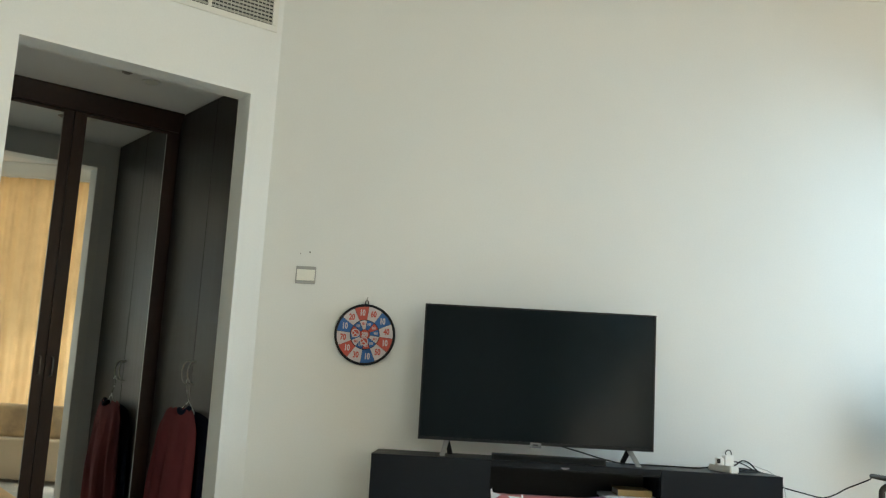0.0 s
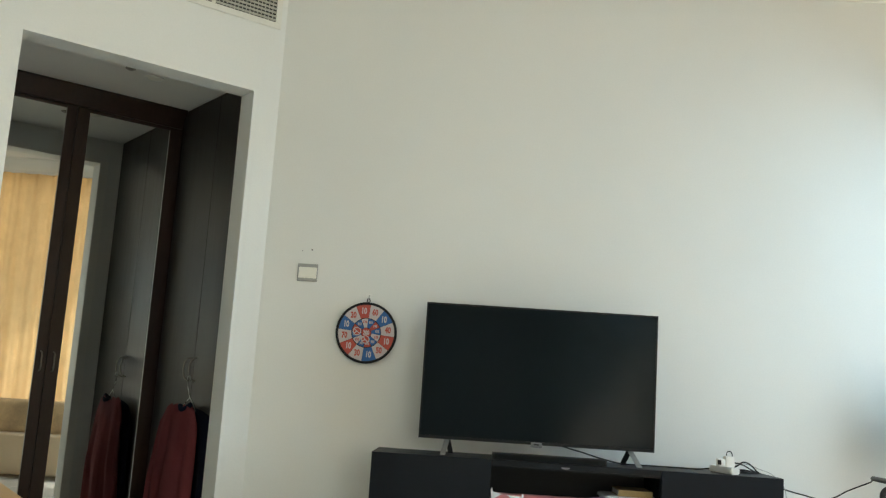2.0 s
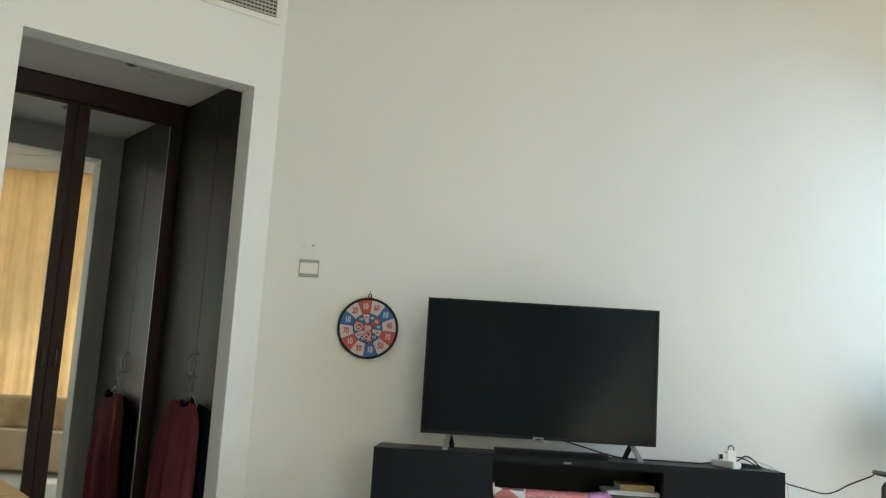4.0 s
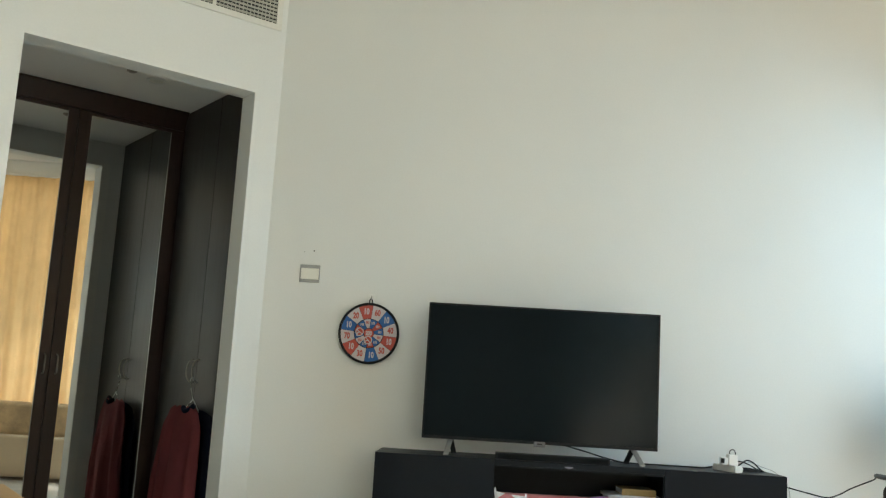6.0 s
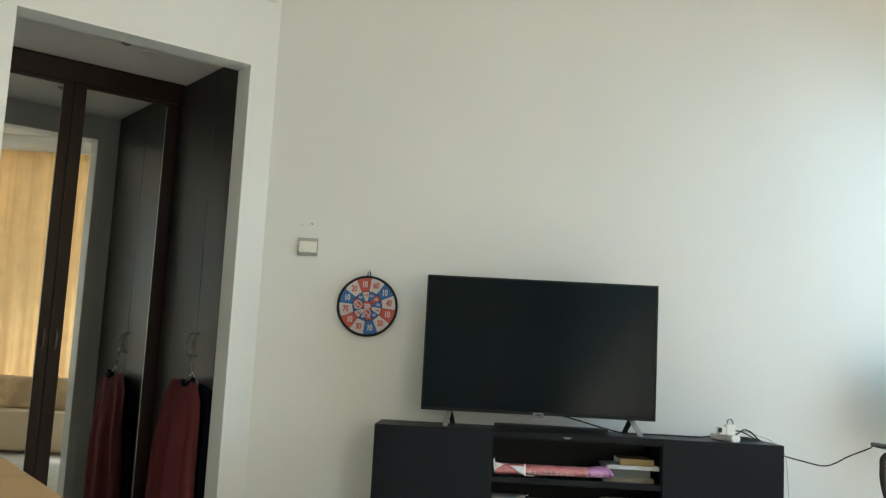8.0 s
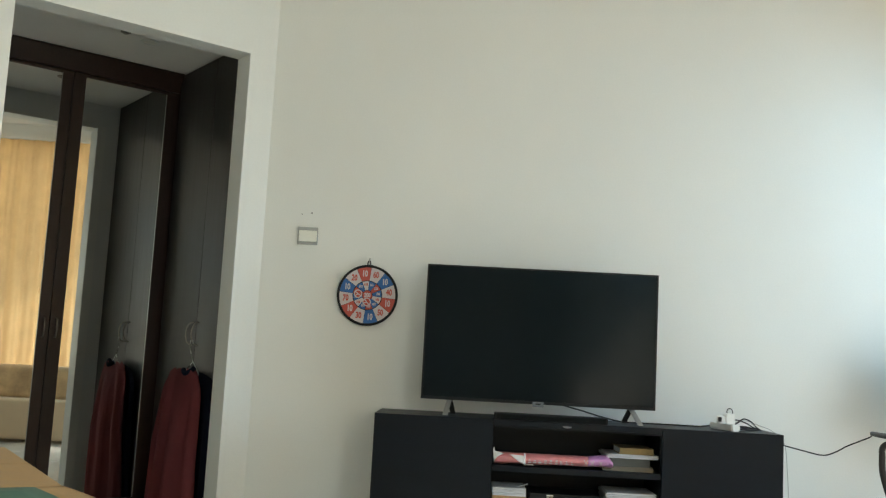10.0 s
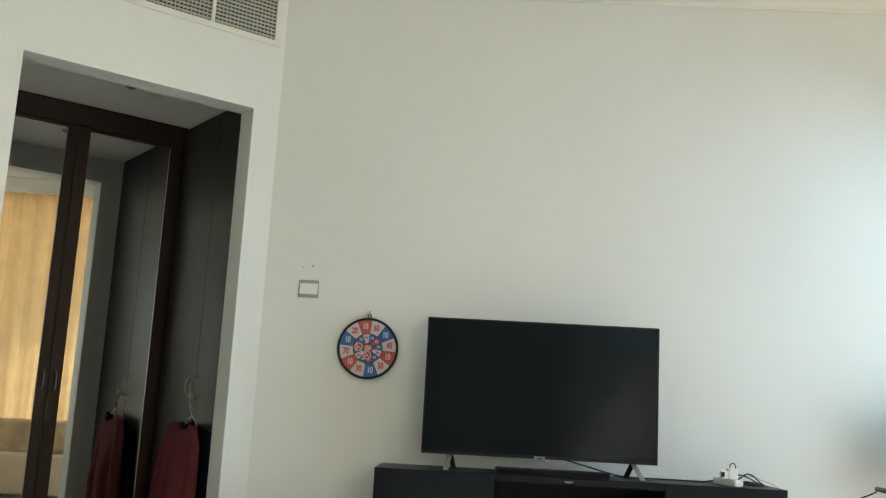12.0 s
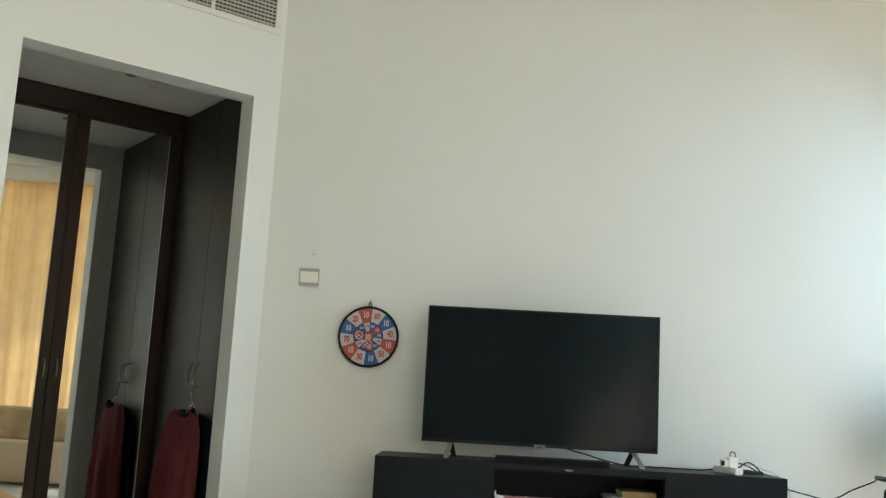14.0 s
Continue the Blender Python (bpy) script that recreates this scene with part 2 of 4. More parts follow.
S_END = 2.35
bm = nb()
block(bm, 0.0, S1, 0, THICK, 0, Z_CEIL, W)
block(bm, S2, S_END, 0, THICK, 0, Z_CEIL, W)
block(bm, S1, S2, 0, THICK, Z_HEAD, Z_CEIL, W)
bmesh.ops.remove_doubles(bm, verts=bm.verts, dist=1e-5)
solid("wall_slanting", bm, M_WALL, "off-white painted slanting wall with an open doorway", "wall", "structure")
bm = nb()
block(bm, S1 - 0.050, S1 - 0.0005, THICK + 0.0005, THICK + 0.006, 0, Z_HEAD + 0.016, W, bevel=0.001)
block(bm, S1, S2, THICK + 0.0005, THICK + 0.006, Z_HEAD + 0.0005, Z_HEAD + 0.016, W, bevel=0.001)
solid("trim", bm, M_PLASTER, "narrow pale trim round the doorway on the dressing room side", "trim", "structure")
end = W(S_END, 0, 0)
bm = nb()
block(bm, end.x - 0.15, end.x, Y_SOUTH, end.y, 0, Z_CEIL)
solid("wall_west", bm, M_WALL, "matt off-white painted side wall", "wall", "structure")
bm = nb()
block(bm, end.x - 0.15, X_EAST + 0.2, Y_SOUTH - 0.15, Y_SOUTH, 0, Z_CEIL)
solid("wall_south", bm, M_WALL, "matt off-white painted wall", "wall", "structure")
bm = nb()
for y0, y1, z0, z1 in ((Y_SOUTH - 0.6, WIN_Y0, 0, Z_CEIL), (WIN_Y1, Y_WALL + 0.1, 0, Z_CEIL), (WIN_Y0, WIN_Y1, 0, WIN_Z0), (WIN_Y0, WIN_Y1, WIN_Z1, Z_CEIL)):
    block(bm, X_EAST, X_EAST + 0.2, y0, y1, z0, z1)
skew(solid("wall_east", bm, M_WALL, "off-white wall with a wide window", "wall", "structure"))
bm = nb()
block(bm, X_WEST - 0.3, X_EAST + 0.85, Y_SOUTH - 0.15, Y_WALL + 0.2, Z_CEIL, Z_CEIL + 0.15)
solid("ceiling", bm, M_CEIL, "plain white painted ceiling", "ceiling", "structure")

# plaster cornice round the room
def cornice(a, b, inward, name="cornice"):
    prof = [(0, 0), (0.010, 0), (0.014, 0.005), (0.014, 0.014), (0.018, 0.018), (0.022, 0.035), (0.028, 0.055), (0.037, 0.075), (0.050, 0.095),
            (0.068, 0.115), (0.090, 0.132), (0.110, 0.144), (0.126, 0.151), (0.126, 0.165), (0, 0.165)]
    bm = nb()
    rows = []
    for p in (a, b):
        rows.append([bm.verts.new((p[0] + inward[0] * o, p[1] + inward[1] * o, Z_CORNICE + h - 0.0005)) for o, h in prof])
    for k in range(len(prof)):
        bm.faces.new((rows[0][k], rows[0][(k + 1) % len(prof)], rows[1][(k + 1) % len(prof)], rows[1][k]))
    bm.faces.new(rows[0])
    bm.faces.new(rows[1][::-1])
    return solid(name, bm, M_PLASTER, "white moulded plaster cornice below the ceiling", "cornice", "structure")


cornice((CORNER.x + 0.03, Y_WALL - 0.001), (X_EAST + 0.28, Y_WALL - 0.001), (0, -1))
skew(cornice((X_EAST - 0.001, Y_SOUTH), (X_EAST - 0.001, Y_WALL - 0.12), (-1, 0)))
_a, _e = W(0.10, -0.001, 0), W(S_END, -0.001, 0)
cornice((_a.x, _a.y), (_e.x, _e.y), (-N.x, -N.y))

# dressing room shell
bm = nb()
block(bm, -0.7, S_END, THICK, 1.75, Z_CEIL2, Z_CEIL2 + 0.12, W)
solid("ceiling_dressing", bm, M_CEIL, "low white ceiling of the dressing room", "ceiling", "structure")
bm = nb()
block(bm, S_END - 0.25, S_END, THICK, 1.8, 0, Z_CEIL2, W)
solid("wall_dressing_end", bm, M_WALL, "off-white end wall of the dressing room", "wall", "structure")
bm = nb()
block(bm, -0.75, S_END, 1.72, 1.87, 0, Z_CEIL2, W)
solid("wall_dressing_back", bm, M_WALL, "off-white wall behind the wardrobe", "wall", "structure")

# fittings in the dressing room ceiling
def downlight(q, u):
    at = W(q, u, Z_CEIL2)
    X, Y, DOWN = Vector((1, 0, 0)), Vector((0, 1, 0)), Vector((0, 0, -1))
    f = thing("ceiling_light", at, "small round recessed ceiling light with a white ring, switched off", "ceiling light")
    bm = nb()
    disc(bm, at, X, Y, DOWN, 0.034, 0.046, 0, math.tau, 0, 0.004, 32)
    part("ring", bm, M_WHITE, f)
    bm = nb()
    disc(bm, at, X, Y, DOWN, 0.0005, 0.034, 0, math.tau, 0, 0.0015, 32)
    part("diffuser", bm, M_IVORY, f)


downlight(0.34, 0.65)
spk = thing("sprinkler", W(0.48, 0.585, Z_CEIL2), "small dark sprinkler head under the dressing room ceiling", "sprinkler")
bm = nb()
tube(bm, [W(0.48, 0.585, Z_CEIL2 - 0.004), W(0.48, 0.585, Z_CEIL2 - 0.008)], 0.007, 12)
part("stem", bm, M_DARKSTEEL, spk)
bm = nb()
disc(bm, W(0.48, 0.585, Z_CEIL2), Vector((1, 0, 0)), Vector((0, 1, 0)), Vector((0, 0, -1)), 0.0005, 0.024, 0, math.tau, 0, 0.004, 24)
disc(bm, W(0.48, 0.585, Z_CEIL2), Vector((1, 0, 0)), Vector((0, 1, 0)), Vector((0, 0, -1)), 0.0005, 0.013, 0, math.tau, 0.0082, 0.0102, 20)
part("plate", bm, M_DARKSTEEL, spk)

# window in the east wall
win = thing("window_1", (X_EAST + 0.1, (WIN_Y0 + WIN_Y1) / 2, WIN_Z0), "wide aluminium window with clear panes", "window", kind="structure")
bm = nb()
for y0, y1, z0, z1 in ((WIN_Y0, WIN_Y1, WIN_Z0, WIN_Z0 + 0.05), (WIN_Y0, WIN_Y1, WIN_Z1 - 0.05, WIN_Z1)):
    block(bm, X_EAST + 0.10, X_EAST + 0.15, y0, y1, z0, z1, bevel=0.004)
posts = [WIN_Y0 + (WIN_Y1 - WIN_Y0) * k / 4 for k in range(5)]
for k, y in enumerate(posts):
    c = min(max(y, WIN_Y0 + 0.025), WIN_Y1 - 0.025)
    block(bm, X_EAST + 0.10, X_EAST + 0.15, c - 0.025, c + 0.025, WIN_Z0 + 0.05, WIN_Z1 - 0.05, bevel=0.004)
part("window_frame", bm, M_FRAMEALU, win)
for k in range(4):
    bm = nb()
    block(bm, X_EAST + 0.122, X_EAST + 0.128, posts[k] + 0.026, posts[k + 1] - 0.026, WIN_Z0 + 0.051, WIN_Z1 - 0.051)
    part("pane", bm, M_GLASS, win).visible_shadow = False
bm = nb()
block(bm, X_EAST - 0.03, X_EAST + 0.10, WIN_Y0, WIN_Y1, WIN_Z0 - 0.03, WIN_Z0 + 0.002, bevel=0.006)
part("window_sill", bm, M_PLASTER, win)
skew(win)

# ground outside, far below the window
bm = nb()
block(bm, X_EAST + 1, 400, -300, 300, -12.2, -12)
solid("ground", bm, mat("pale_ground", (0.34, 0.30, 0.25), 0.9, grain=2, vary=0.2), "pale sandy ground far below the window", "ground", "structure")

# skirting
bm = nb()
block(bm, CORNER.x + 0.012, X_EAST + 0.4, Y_WALL - 0.014, Y_WALL - 0.001, 0, 0.09, bevel=0.003)
solid("baseboard", bm, M_PLASTER, "low white skirting along the wall", "skirting", "structure")


# ---- air grille on the slanting wall ----
def grille():
    s0, s1, z0, z1 = 0.028, 0.985, 2.499, 2.752
    g = thing("air_grille", W((s0 + s1) / 2, 0, z0), "cream-painted metal air grille with close horizontal slats", "air vent")
    # a dark plate on the wall's face, coloured as the unlit duct
    bm = nb()
    block(bm, s0 + 0.02, s1 - 0.02, -0.002, -0.001, z0 + 0.02, z1 - 0.02, W)
    part("backing", bm, M_HOLLOW, g, "dark plate painted as the shade of the duct")
    bm = nb()
    for a0, a1, c0, c1 in ((s0, s1, z0, z0 + 0.028), (s0, s1, z1 - 0.032, z1), (s0, s0 + 0.027, z0 + 0.028, z1 - 0.032), (s1 - 0.027, s1, z0 + 0.028, z1 - 0.032)):
        block(bm, a0, a1, -0.009, -0.001, c0, c1, W, bevel=0.003)
    part("frame", bm, M_GRILLE, g)
    inner = [s0 + 0.027, 0.353, 0.656, s1 - 0.027]
    for s in inner[1:3]:
        bm = nb()
        block(bm, s - 0.008, s + 0.008, -0.010, -0.001, z0 + 0.028, z1 - 0.032, W, bevel=0.002)
        part("divider", bm, M_GRILLE, g)
    for k in range(3):
        a0 = inner[k] + (0.008 if k else 0)
        a1 = inner[k + 1] - (0.008 if k < 2 else 0)
        count = 11
        pitch = (z1 - z0 - 0.06) / count
        for i in range(count):
            z = z0 + 0.028 + pitch * (i + 0.5)
            bm = nb()
            v = [bm.verts.new(W(a, u, zz)) for a in (a0, a1) for u, zz in ((-0.0095, z + 0.0040), (-0.0100, z + 0.0026), (-0.005, z - 0.0040), (-0.004, z - 0.0028))]
            for q in ((0, 1, 5, 4), (1, 2, 6, 5), (2, 3, 7, 6), (3, 0, 4, 7), (0, 3, 2, 1), (4, 5, 6, 7)):
                bm.faces.new([v[j] for j in q])
            part("slat", bm, M_SLAT, g, "cream slat with shade put into its colour")
        n = 16
        bm = nb()
        for i in range(1, n):
            a = a0 + (a1 - a0) * i / n
            block(bm, a - 0.0010, a + 0.0010, -0.0036, -0.0022, z0 + 0.028, z1 - 0.032, W)
        part("rear_blade", bm, M_GRILLE, g)


grille()


# ---- mirror wardrobe at the back of the dressing room ----
def mirror_wardrobe():
    w = thing("mirror_wardrobe", W(0.8, U_MIRROR + 0.3, 0), "built-in dark brown wardrobe with mirrored doors", "wardrobe")
    bm = nb()
    block(bm, S_DARK - 0.02, S_END - 0.26, U_MIRROR + 0.024, U_MIRROR + 0.6, 0.0, Z_CEIL2 - 0.004, W)
    part("body", bm, M_ESPRESSO, w)
    bm = nb()
    rows = [[bm.verts.new(W(q, u, z)) for u, z in ((1.035, Z_CEIL2 - 0.002), (1.035, Z_CEIL2 - 0.012), (1.085, 2.247), (1.109, 2.247), (1.109, Z_CEIL2 - 0.002))] for q in (S_DARK + 0.002, S_END - 0.26)]
    for k in range(5):
        bm.faces.new((rows[0][k], rows[0][(k + 1) % 5], rows[1][(k + 1) % 5], rows[1][k]))
    bm.faces.new(rows[0])
    bm.faces.new(rows[1][::-1])
    part("top_rail", bm, M_ESPRESSO, w)
    bm = nb()
    block(bm, S_DARK + 0.002, S_END - 0.26, U_MIRROR + 0.004, U_MIRROR + 0.022, 0, 0.075, W, bevel=0.003)
    part("plinth", bm, M_ESPRESSO, w)
    z0, z1 = 0.08, 2.244
    edges = [(0.013, 0.5535), (0.5565, 1.10), (1.103, 1.645)]
    for k, (a, b) in enumerate(edges):
        rs, rb = 0.0605, 0.0605
        if k == 1:
            rs, rb = 0.050, 0.0605
        door = nb()
        block(door, a, a + rs, U_MIRROR, U_MIRROR + 0.022, z0, z1, W, bevel=0.002)
        block(door, b - rb, b, U_MIRROR, U_MIRROR + 0.022, z0, z1, W, bevel=0.002)
        block(door, a + rs, b - rb, U_MIRROR, U_MIRROR + 0.022, 2.228, z1, W, bevel=0.002)
        block(door, a + rs, b - rb, U_MIRROR, U_MIRROR + 0.022, z0, z0 + 0.07, W, bevel=0.002)
        d = part("door", door, M_ESPRESSO, w, "dark brown framed door")
        bm = nb()
        block(bm, a + rs - 0.004, b - rb + 0.004, U_MIRROR + 0.008, U_MIRROR + 0.014, z0 + 0.066, 2.236, lambda q, u, z: W(q, u + 0.0015 * (q - 0.55), z))
        part("mirror", bm, M_MIRROR, d, "clear mirror glass")
        bm = nb()
        block(bm, a + rs - 0.001, a + rs + 0.0016, U_MIRROR + 0.004, U_MIRROR + 0.0085, z0 + 0.07, 2.228, W)
        part("mirror_edge", bm, M_GREYPLATE, d, "bright bevelled mirror edge")
        s = b - 0.028 if k == 0 else a + 0.028
        pts = [W(s, U_MIRROR + o, z) for o, z in ((0.0, 0.925), (-0.016, 0.929), (-0.024, 0.945), (-0.026, 0.972), (-0.024, 0.999), (-0.016, 1.015), (0.0, 1.019))]
        bm = nb()
        tube(bm, curve_pts(pts, 4), 0.0038, 8)
        part("handle", bm, M_DARKSTEEL, d, "slim bowed metal handle", True)


mirror_wardrobe()


# ---- plain dark wardrobe along the side of the dressing room ----
def plain_wardrobe():
    w = thing("plain_wardrobe", W(S_DARK - 0.3, 0.6, 0), "built-in wardrobe with plain dark wenge doors", "wardrobe")
    bm = nb()
    block(bm, S_DARK - 0.56, S_DARK - 0.024, 0.25, 1.08, 0.0, Z_CEIL2 - 0.004, W)
    part("body", bm, M_WENGE, w)
    for u0, u1, uh in ((THICK + 0.03, 0.618, 0.588), (0.621, 1.04, 0.655)):
        bm = nb()
        block(bm, S_DARK - 0.022, S_DARK, u0, u1, 0.07, Z_CEIL2 - 0.006, W, bevel=0.002)
        d = part("door", bm, M_WENGE, w)
        bm = nb()
        ring = [W(S_DARK + 0.036 * math.sin(a) ** 0.8, uh, 0.978 + 0.054 * math.cos(a)) for a in [math.pi * k / 14 for k in range(15)]]
        tube(bm, ring, 0.0036, 8)
        part("handle", bm, M_DARKSTEEL, d, "bowed metal handle", True)
    bm = nb()
    block(bm, S_DARK - 0.022, S_DARK - 0.004, 1.043, 1.085, 0.0, Z_CEIL2 - 0.006, W)
    part("filler", bm, M_WENGE, w)
    bm = nb()
    block(bm, S_DARK - 0.05, S_DARK - 0.004, THICK + 0.002, 1.085, 0, 0.066, W)
    part("plinth", bm, M_WENGE, w)


plain_wardrobe()


# ---- clothes hung on the wardrobe handle ----
def hanger():
    h = thing("clothes_hanger", W(S_DARK + 0.03, 0.588, 0.8), "thin metal wire hanger hooked over the wardrobe handle", "hanger")
    s = S_DARK + 0.03
    hook = [W(s, 0.588 + 0.018 * math.cos(a), 0.930 + 0.018 * math.sin(a)) for a in [math.pi * (1.15 - 1.25 * k / 10) for k in range(11)]]
    bm = nb()
    tube(bm, hook + [W(s, 0.596, 0.905), W(s, 0.585, 0.885), W(s, 0.555, 0.842)], 0.0022, 8)
    part("hook", bm, M_STEEL, h, "", True)
    bm = nb()
    tube(bm, [W(s, 0.555, 0.846), W(s, 0.485, 0.797), W(s, 0.483, 0.787), W(s, 0.66, 0.780), W(s, 0.655, 0.790)], 0.0022, 8, closed=True)
    part("shoulder_bar", bm, M_STEEL, h, "", True)


def garment(name, label, u_top, u_low, z_top, z_low, off, depth, material, neck, seed):
    """A hanging dress: a closed cloth tube, narrow at the shoulders and pleated below."""
    rng = random.Random(seed)
    ph = [rng.uniform(0, 6.28) for _ in range(4)]
    bm = nb()
    rows, n, m = [], 44, 26
    for j in range(m + 1):
        t = j / m
        k = min(1, t * 2.2)
        c0 = u_top[0] + (u_low[0] - u_top[0]) * t
        c1 = u_top[1] + (u_low[1] - u_top[1]) * t
        mid, half = (c0 + c1) / 2, (c1 - c0) / 2 * (0.80 + 0.20 * min(1, t * 7))
        row = []
        for i in range(n):
            a = math.tau * i / n
            x = math.cos(a)
            z = z_top + (z_low - z_top) * t
            if t < 0.12:
                z -= neck * max(0.0, 1 - (x / 0.42) ** 2) * (1 - t / 0.12) - 0.0
                z -= 0.035 * abs(x) ** 2 * (1 - t / 0.12)
            fold = 0.014 * k * (math.sin(7 * a + ph[0] + 1.5 * t) + 0.6 * math.sin(12 * a + ph[1] - 2 * t) + 0.4 * math.sin(3 * a + ph[2]))
            o = off + (depth * (0.55 + 0.45 * k)) * (0.5 + 0.5 * math.sin(a)) + fold * (0.3 + 0.7 * (math.sin(a) > -0.2))
            row.append(bm.verts.new(W(S_DARK + max(0.004, o), mid + half * x, z)))
        rows.append(row)
    for A, B in zip(rows, rows[1:]):
        for i in range(n):
            bm.faces.new((A[i], A[(i + 1) % n], B[(i + 1) % n], B[i]))
    bm.faces.new(rows[-1])
    ob = solid(name, bm, material, label, "dress", smooth=True)
    return ob


hanger()
dress = garment("hanging_dress", "dark red sleeveless dress on a wire hanger", (0.40, 0.81), (0.37, 0.91), 0.822, 0.03, 0.036, 0.05, M_DRESS, 0.045, 3)
garment("hanging_shirt", "navy blue garment hanging behind the red dress", (0.29, 0.85), (0.25, 0.95), 0.80, 0.03, 0.004, 0.028, M_NAVY, 0.0, 8)
bm = nb()
tube(bm, curve_pts([W(S_DARK + 0.044, 0.500, 0.818), W(S_DARK + 0.058, 0.525, 0.797), W(S_DARK + 0.064, 0.560, 0.792), W(S_DARK + 0.056, 0.595, 0.806)], 6), 0.012, 10)
part("collar", bm, M_NAVY, dress, "bunched navy collar", True)


# ---- wall switch and screw holes ----
sw = thing("wall_switch", (-0.6955, Y_WALL, 1.378), "square grey-framed wall switch with a white rocker", "light switch")
bm = nb()
block(bm, -0.739, -0.652, Y_WALL - 0.010, Y_WALL - 0.001, 1.379, 1.455, bevel=0.003)
part("plate", bm, M_GREYPLATE, sw, "brushed grey plate")
bm = nb()
block(bm, -0.7335, -0.6555, Y_WALL - 0.0145, Y_WALL - 0.009, 1.392, 1.440, bevel=0.003)
part("rocker", bm, M_IVORY, sw)
# dark discs on the wall, coloured as the shade in two holes
for x, z, r in ((-0.685, 1.518, 0.0032), (-0.726, 1.511, 0.0018)):
    bm = nb()
    disc(bm, P3(x, Y_WALL, z), P3(1, 0, 0), P3(0, 0, 1), P3(0, -1, 0), 0.0002, r, 0, math.tau, 0, 0.0015, 12)
    solid("screw_hole", bm, M_HOLLOW, "small dark disc painted as a screw hole's shade on the wall", "screw hole")


# ---- dartboard ----
def text_mesh(body, size, depth=0.0004):
    cu = bpy.data.curves.new("t", "FONT")
    cu.body, cu.size, cu.extrude, cu.align_x, cu.align_y = body, size, depth, "CENTER", "CENTER"
    cu.resolution_u, cu.offset = 3, 0.0015
    ob = bpy.data.objects.new("t", cu)
    scene.collection.objects.link(ob)
    bpy.context.view_layer.update()
    me = bpy.data.meshes.new_from_object(ob.evaluated_get(bpy.context.evaluated_depsgraph_get()))
    bpy.data.objects.remove(ob)
    return me


def dartboard():
    c = P3(-0.421, Y_WALL - 0.016, 1.173)
    X, Z, OUT = P3(1, 0, 0), P3(0, 0, 1), P3(0, -1, 0)
    b = thing("dartboard", c, "round fabric dartboard in red, white and blue", "dartboard")
    bm = nb()
    disc(bm, c, X, Z, OUT, 0.0005, 0.122, 0, math.tau, 0, 0.006, 64)
    part("backing", bm, M_RIM, b)
    bm = nb()
    tube(bm, [c + 0.1245 * (math.cos(a) * X + math.sin(a) * Z) + 0.006 * OUT for a in [math.tau * k / 72 for k in range(72)]], 0.0058, 8, closed=True)
    part("rim", bm, M_RIM, b, "black bound rim", True)
    turn = math.radians(9.5)
    cols = [M_RED, M_BOARDWHITE, M_BLUE, M_BOARDWHITE]
    marks = ["10", "60", "10", "40", "10", "50", "10", "30", "10", "70", "10", "20"]
    for k in range(12):
        mid = math.pi / 2 + turn - k * math.tau / 12
        h = math.tau / 24 - 0.005
        m = cols[k % 4]
        bm = nb()
        disc(bm, c, X, Z, OUT, 0.0635, 0.1195, mid - h, mid + h, 0.0055, 0.0078, 6)
        seg = part("outer_segment", bm, m, b)
        me = text_mesh(marks[k], 0.037)
        p = c + 0.093 * (math.cos(mid) * X + math.sin(mid) * Z) + 0.0082 * OUT
        me.transform(Matrix.Translation(p) @ Matrix(((0.66, 0, 0, 0), (0, 0, -1, 0), (0, 0.95, 0, 0), (0, 0, 0, 1))))
        me.transform(Matrix.Translation(-c))
        me.materials.append(M_RED if m is M_BOARDWHITE else M_BOARDWHITE)
        ob = new("number", me)
        ob.parent = seg
        m2 = (M_BOARDWHITE, M_BLUE, M_RED, M_BLUE)[k % 4]
        bm = nb()
        disc(bm, c, X, Z, OUT, 0.0225, 0.0605, mid - h * 0.96, mid + h * 0.96, 0.0055, 0.0078, 5)
        seg2 = part("inner_segment", bm, m2, b)
        q = c + 0.047 * (math.cos(mid) * X + math.sin(mid) * Z)
        for dx in (-0.0055, 0.0, 0.0055):
            bm = nb()
            block(bm, q.x + dx - 0.0016, q.x + dx + 0.0016, q.y - 0.0086, q.y - 0.0079, q.z - 0.0055, q.z + 0.0055)
            part("number_bar", bm, M_RED if m2 is M_BOARDWHITE else M_BOARDWHITE, seg2)
    bm = nb()
    disc(bm, c, X, Z, OUT, 0.0005, 0.0205, 0, math.tau, 0.0055, 0.0078, 24)
    bull = part("bullseye", bm, M_RED, b)
    me = text_mesh("200", 0.026)
    me.transform(Matrix.Translation(P3(0, -0.0082, 0)) @ Matrix(((0.68, 0, 0, 0), (0, 0, -1, 0), (0, 0.95, 0, 0), (0, 0, 0, 1))))
    me.materials.append(M_BOARDWHITE)
    new("number", me).parent = bull
    # cloth loop at the top
    bm = nb()
    t = c + 0.128 * Z + 0.003 * OUT
    tube(bm, [t + P3(0.006 * math.cos(a), 0, 0.008 + 0.012 * math.sin(a)) for a in [math.tau * k / 16 for k in range(16)]], 0.0022, 6, closed=True)
    part("hanging_loop", bm, M_RIM, b)
    return c


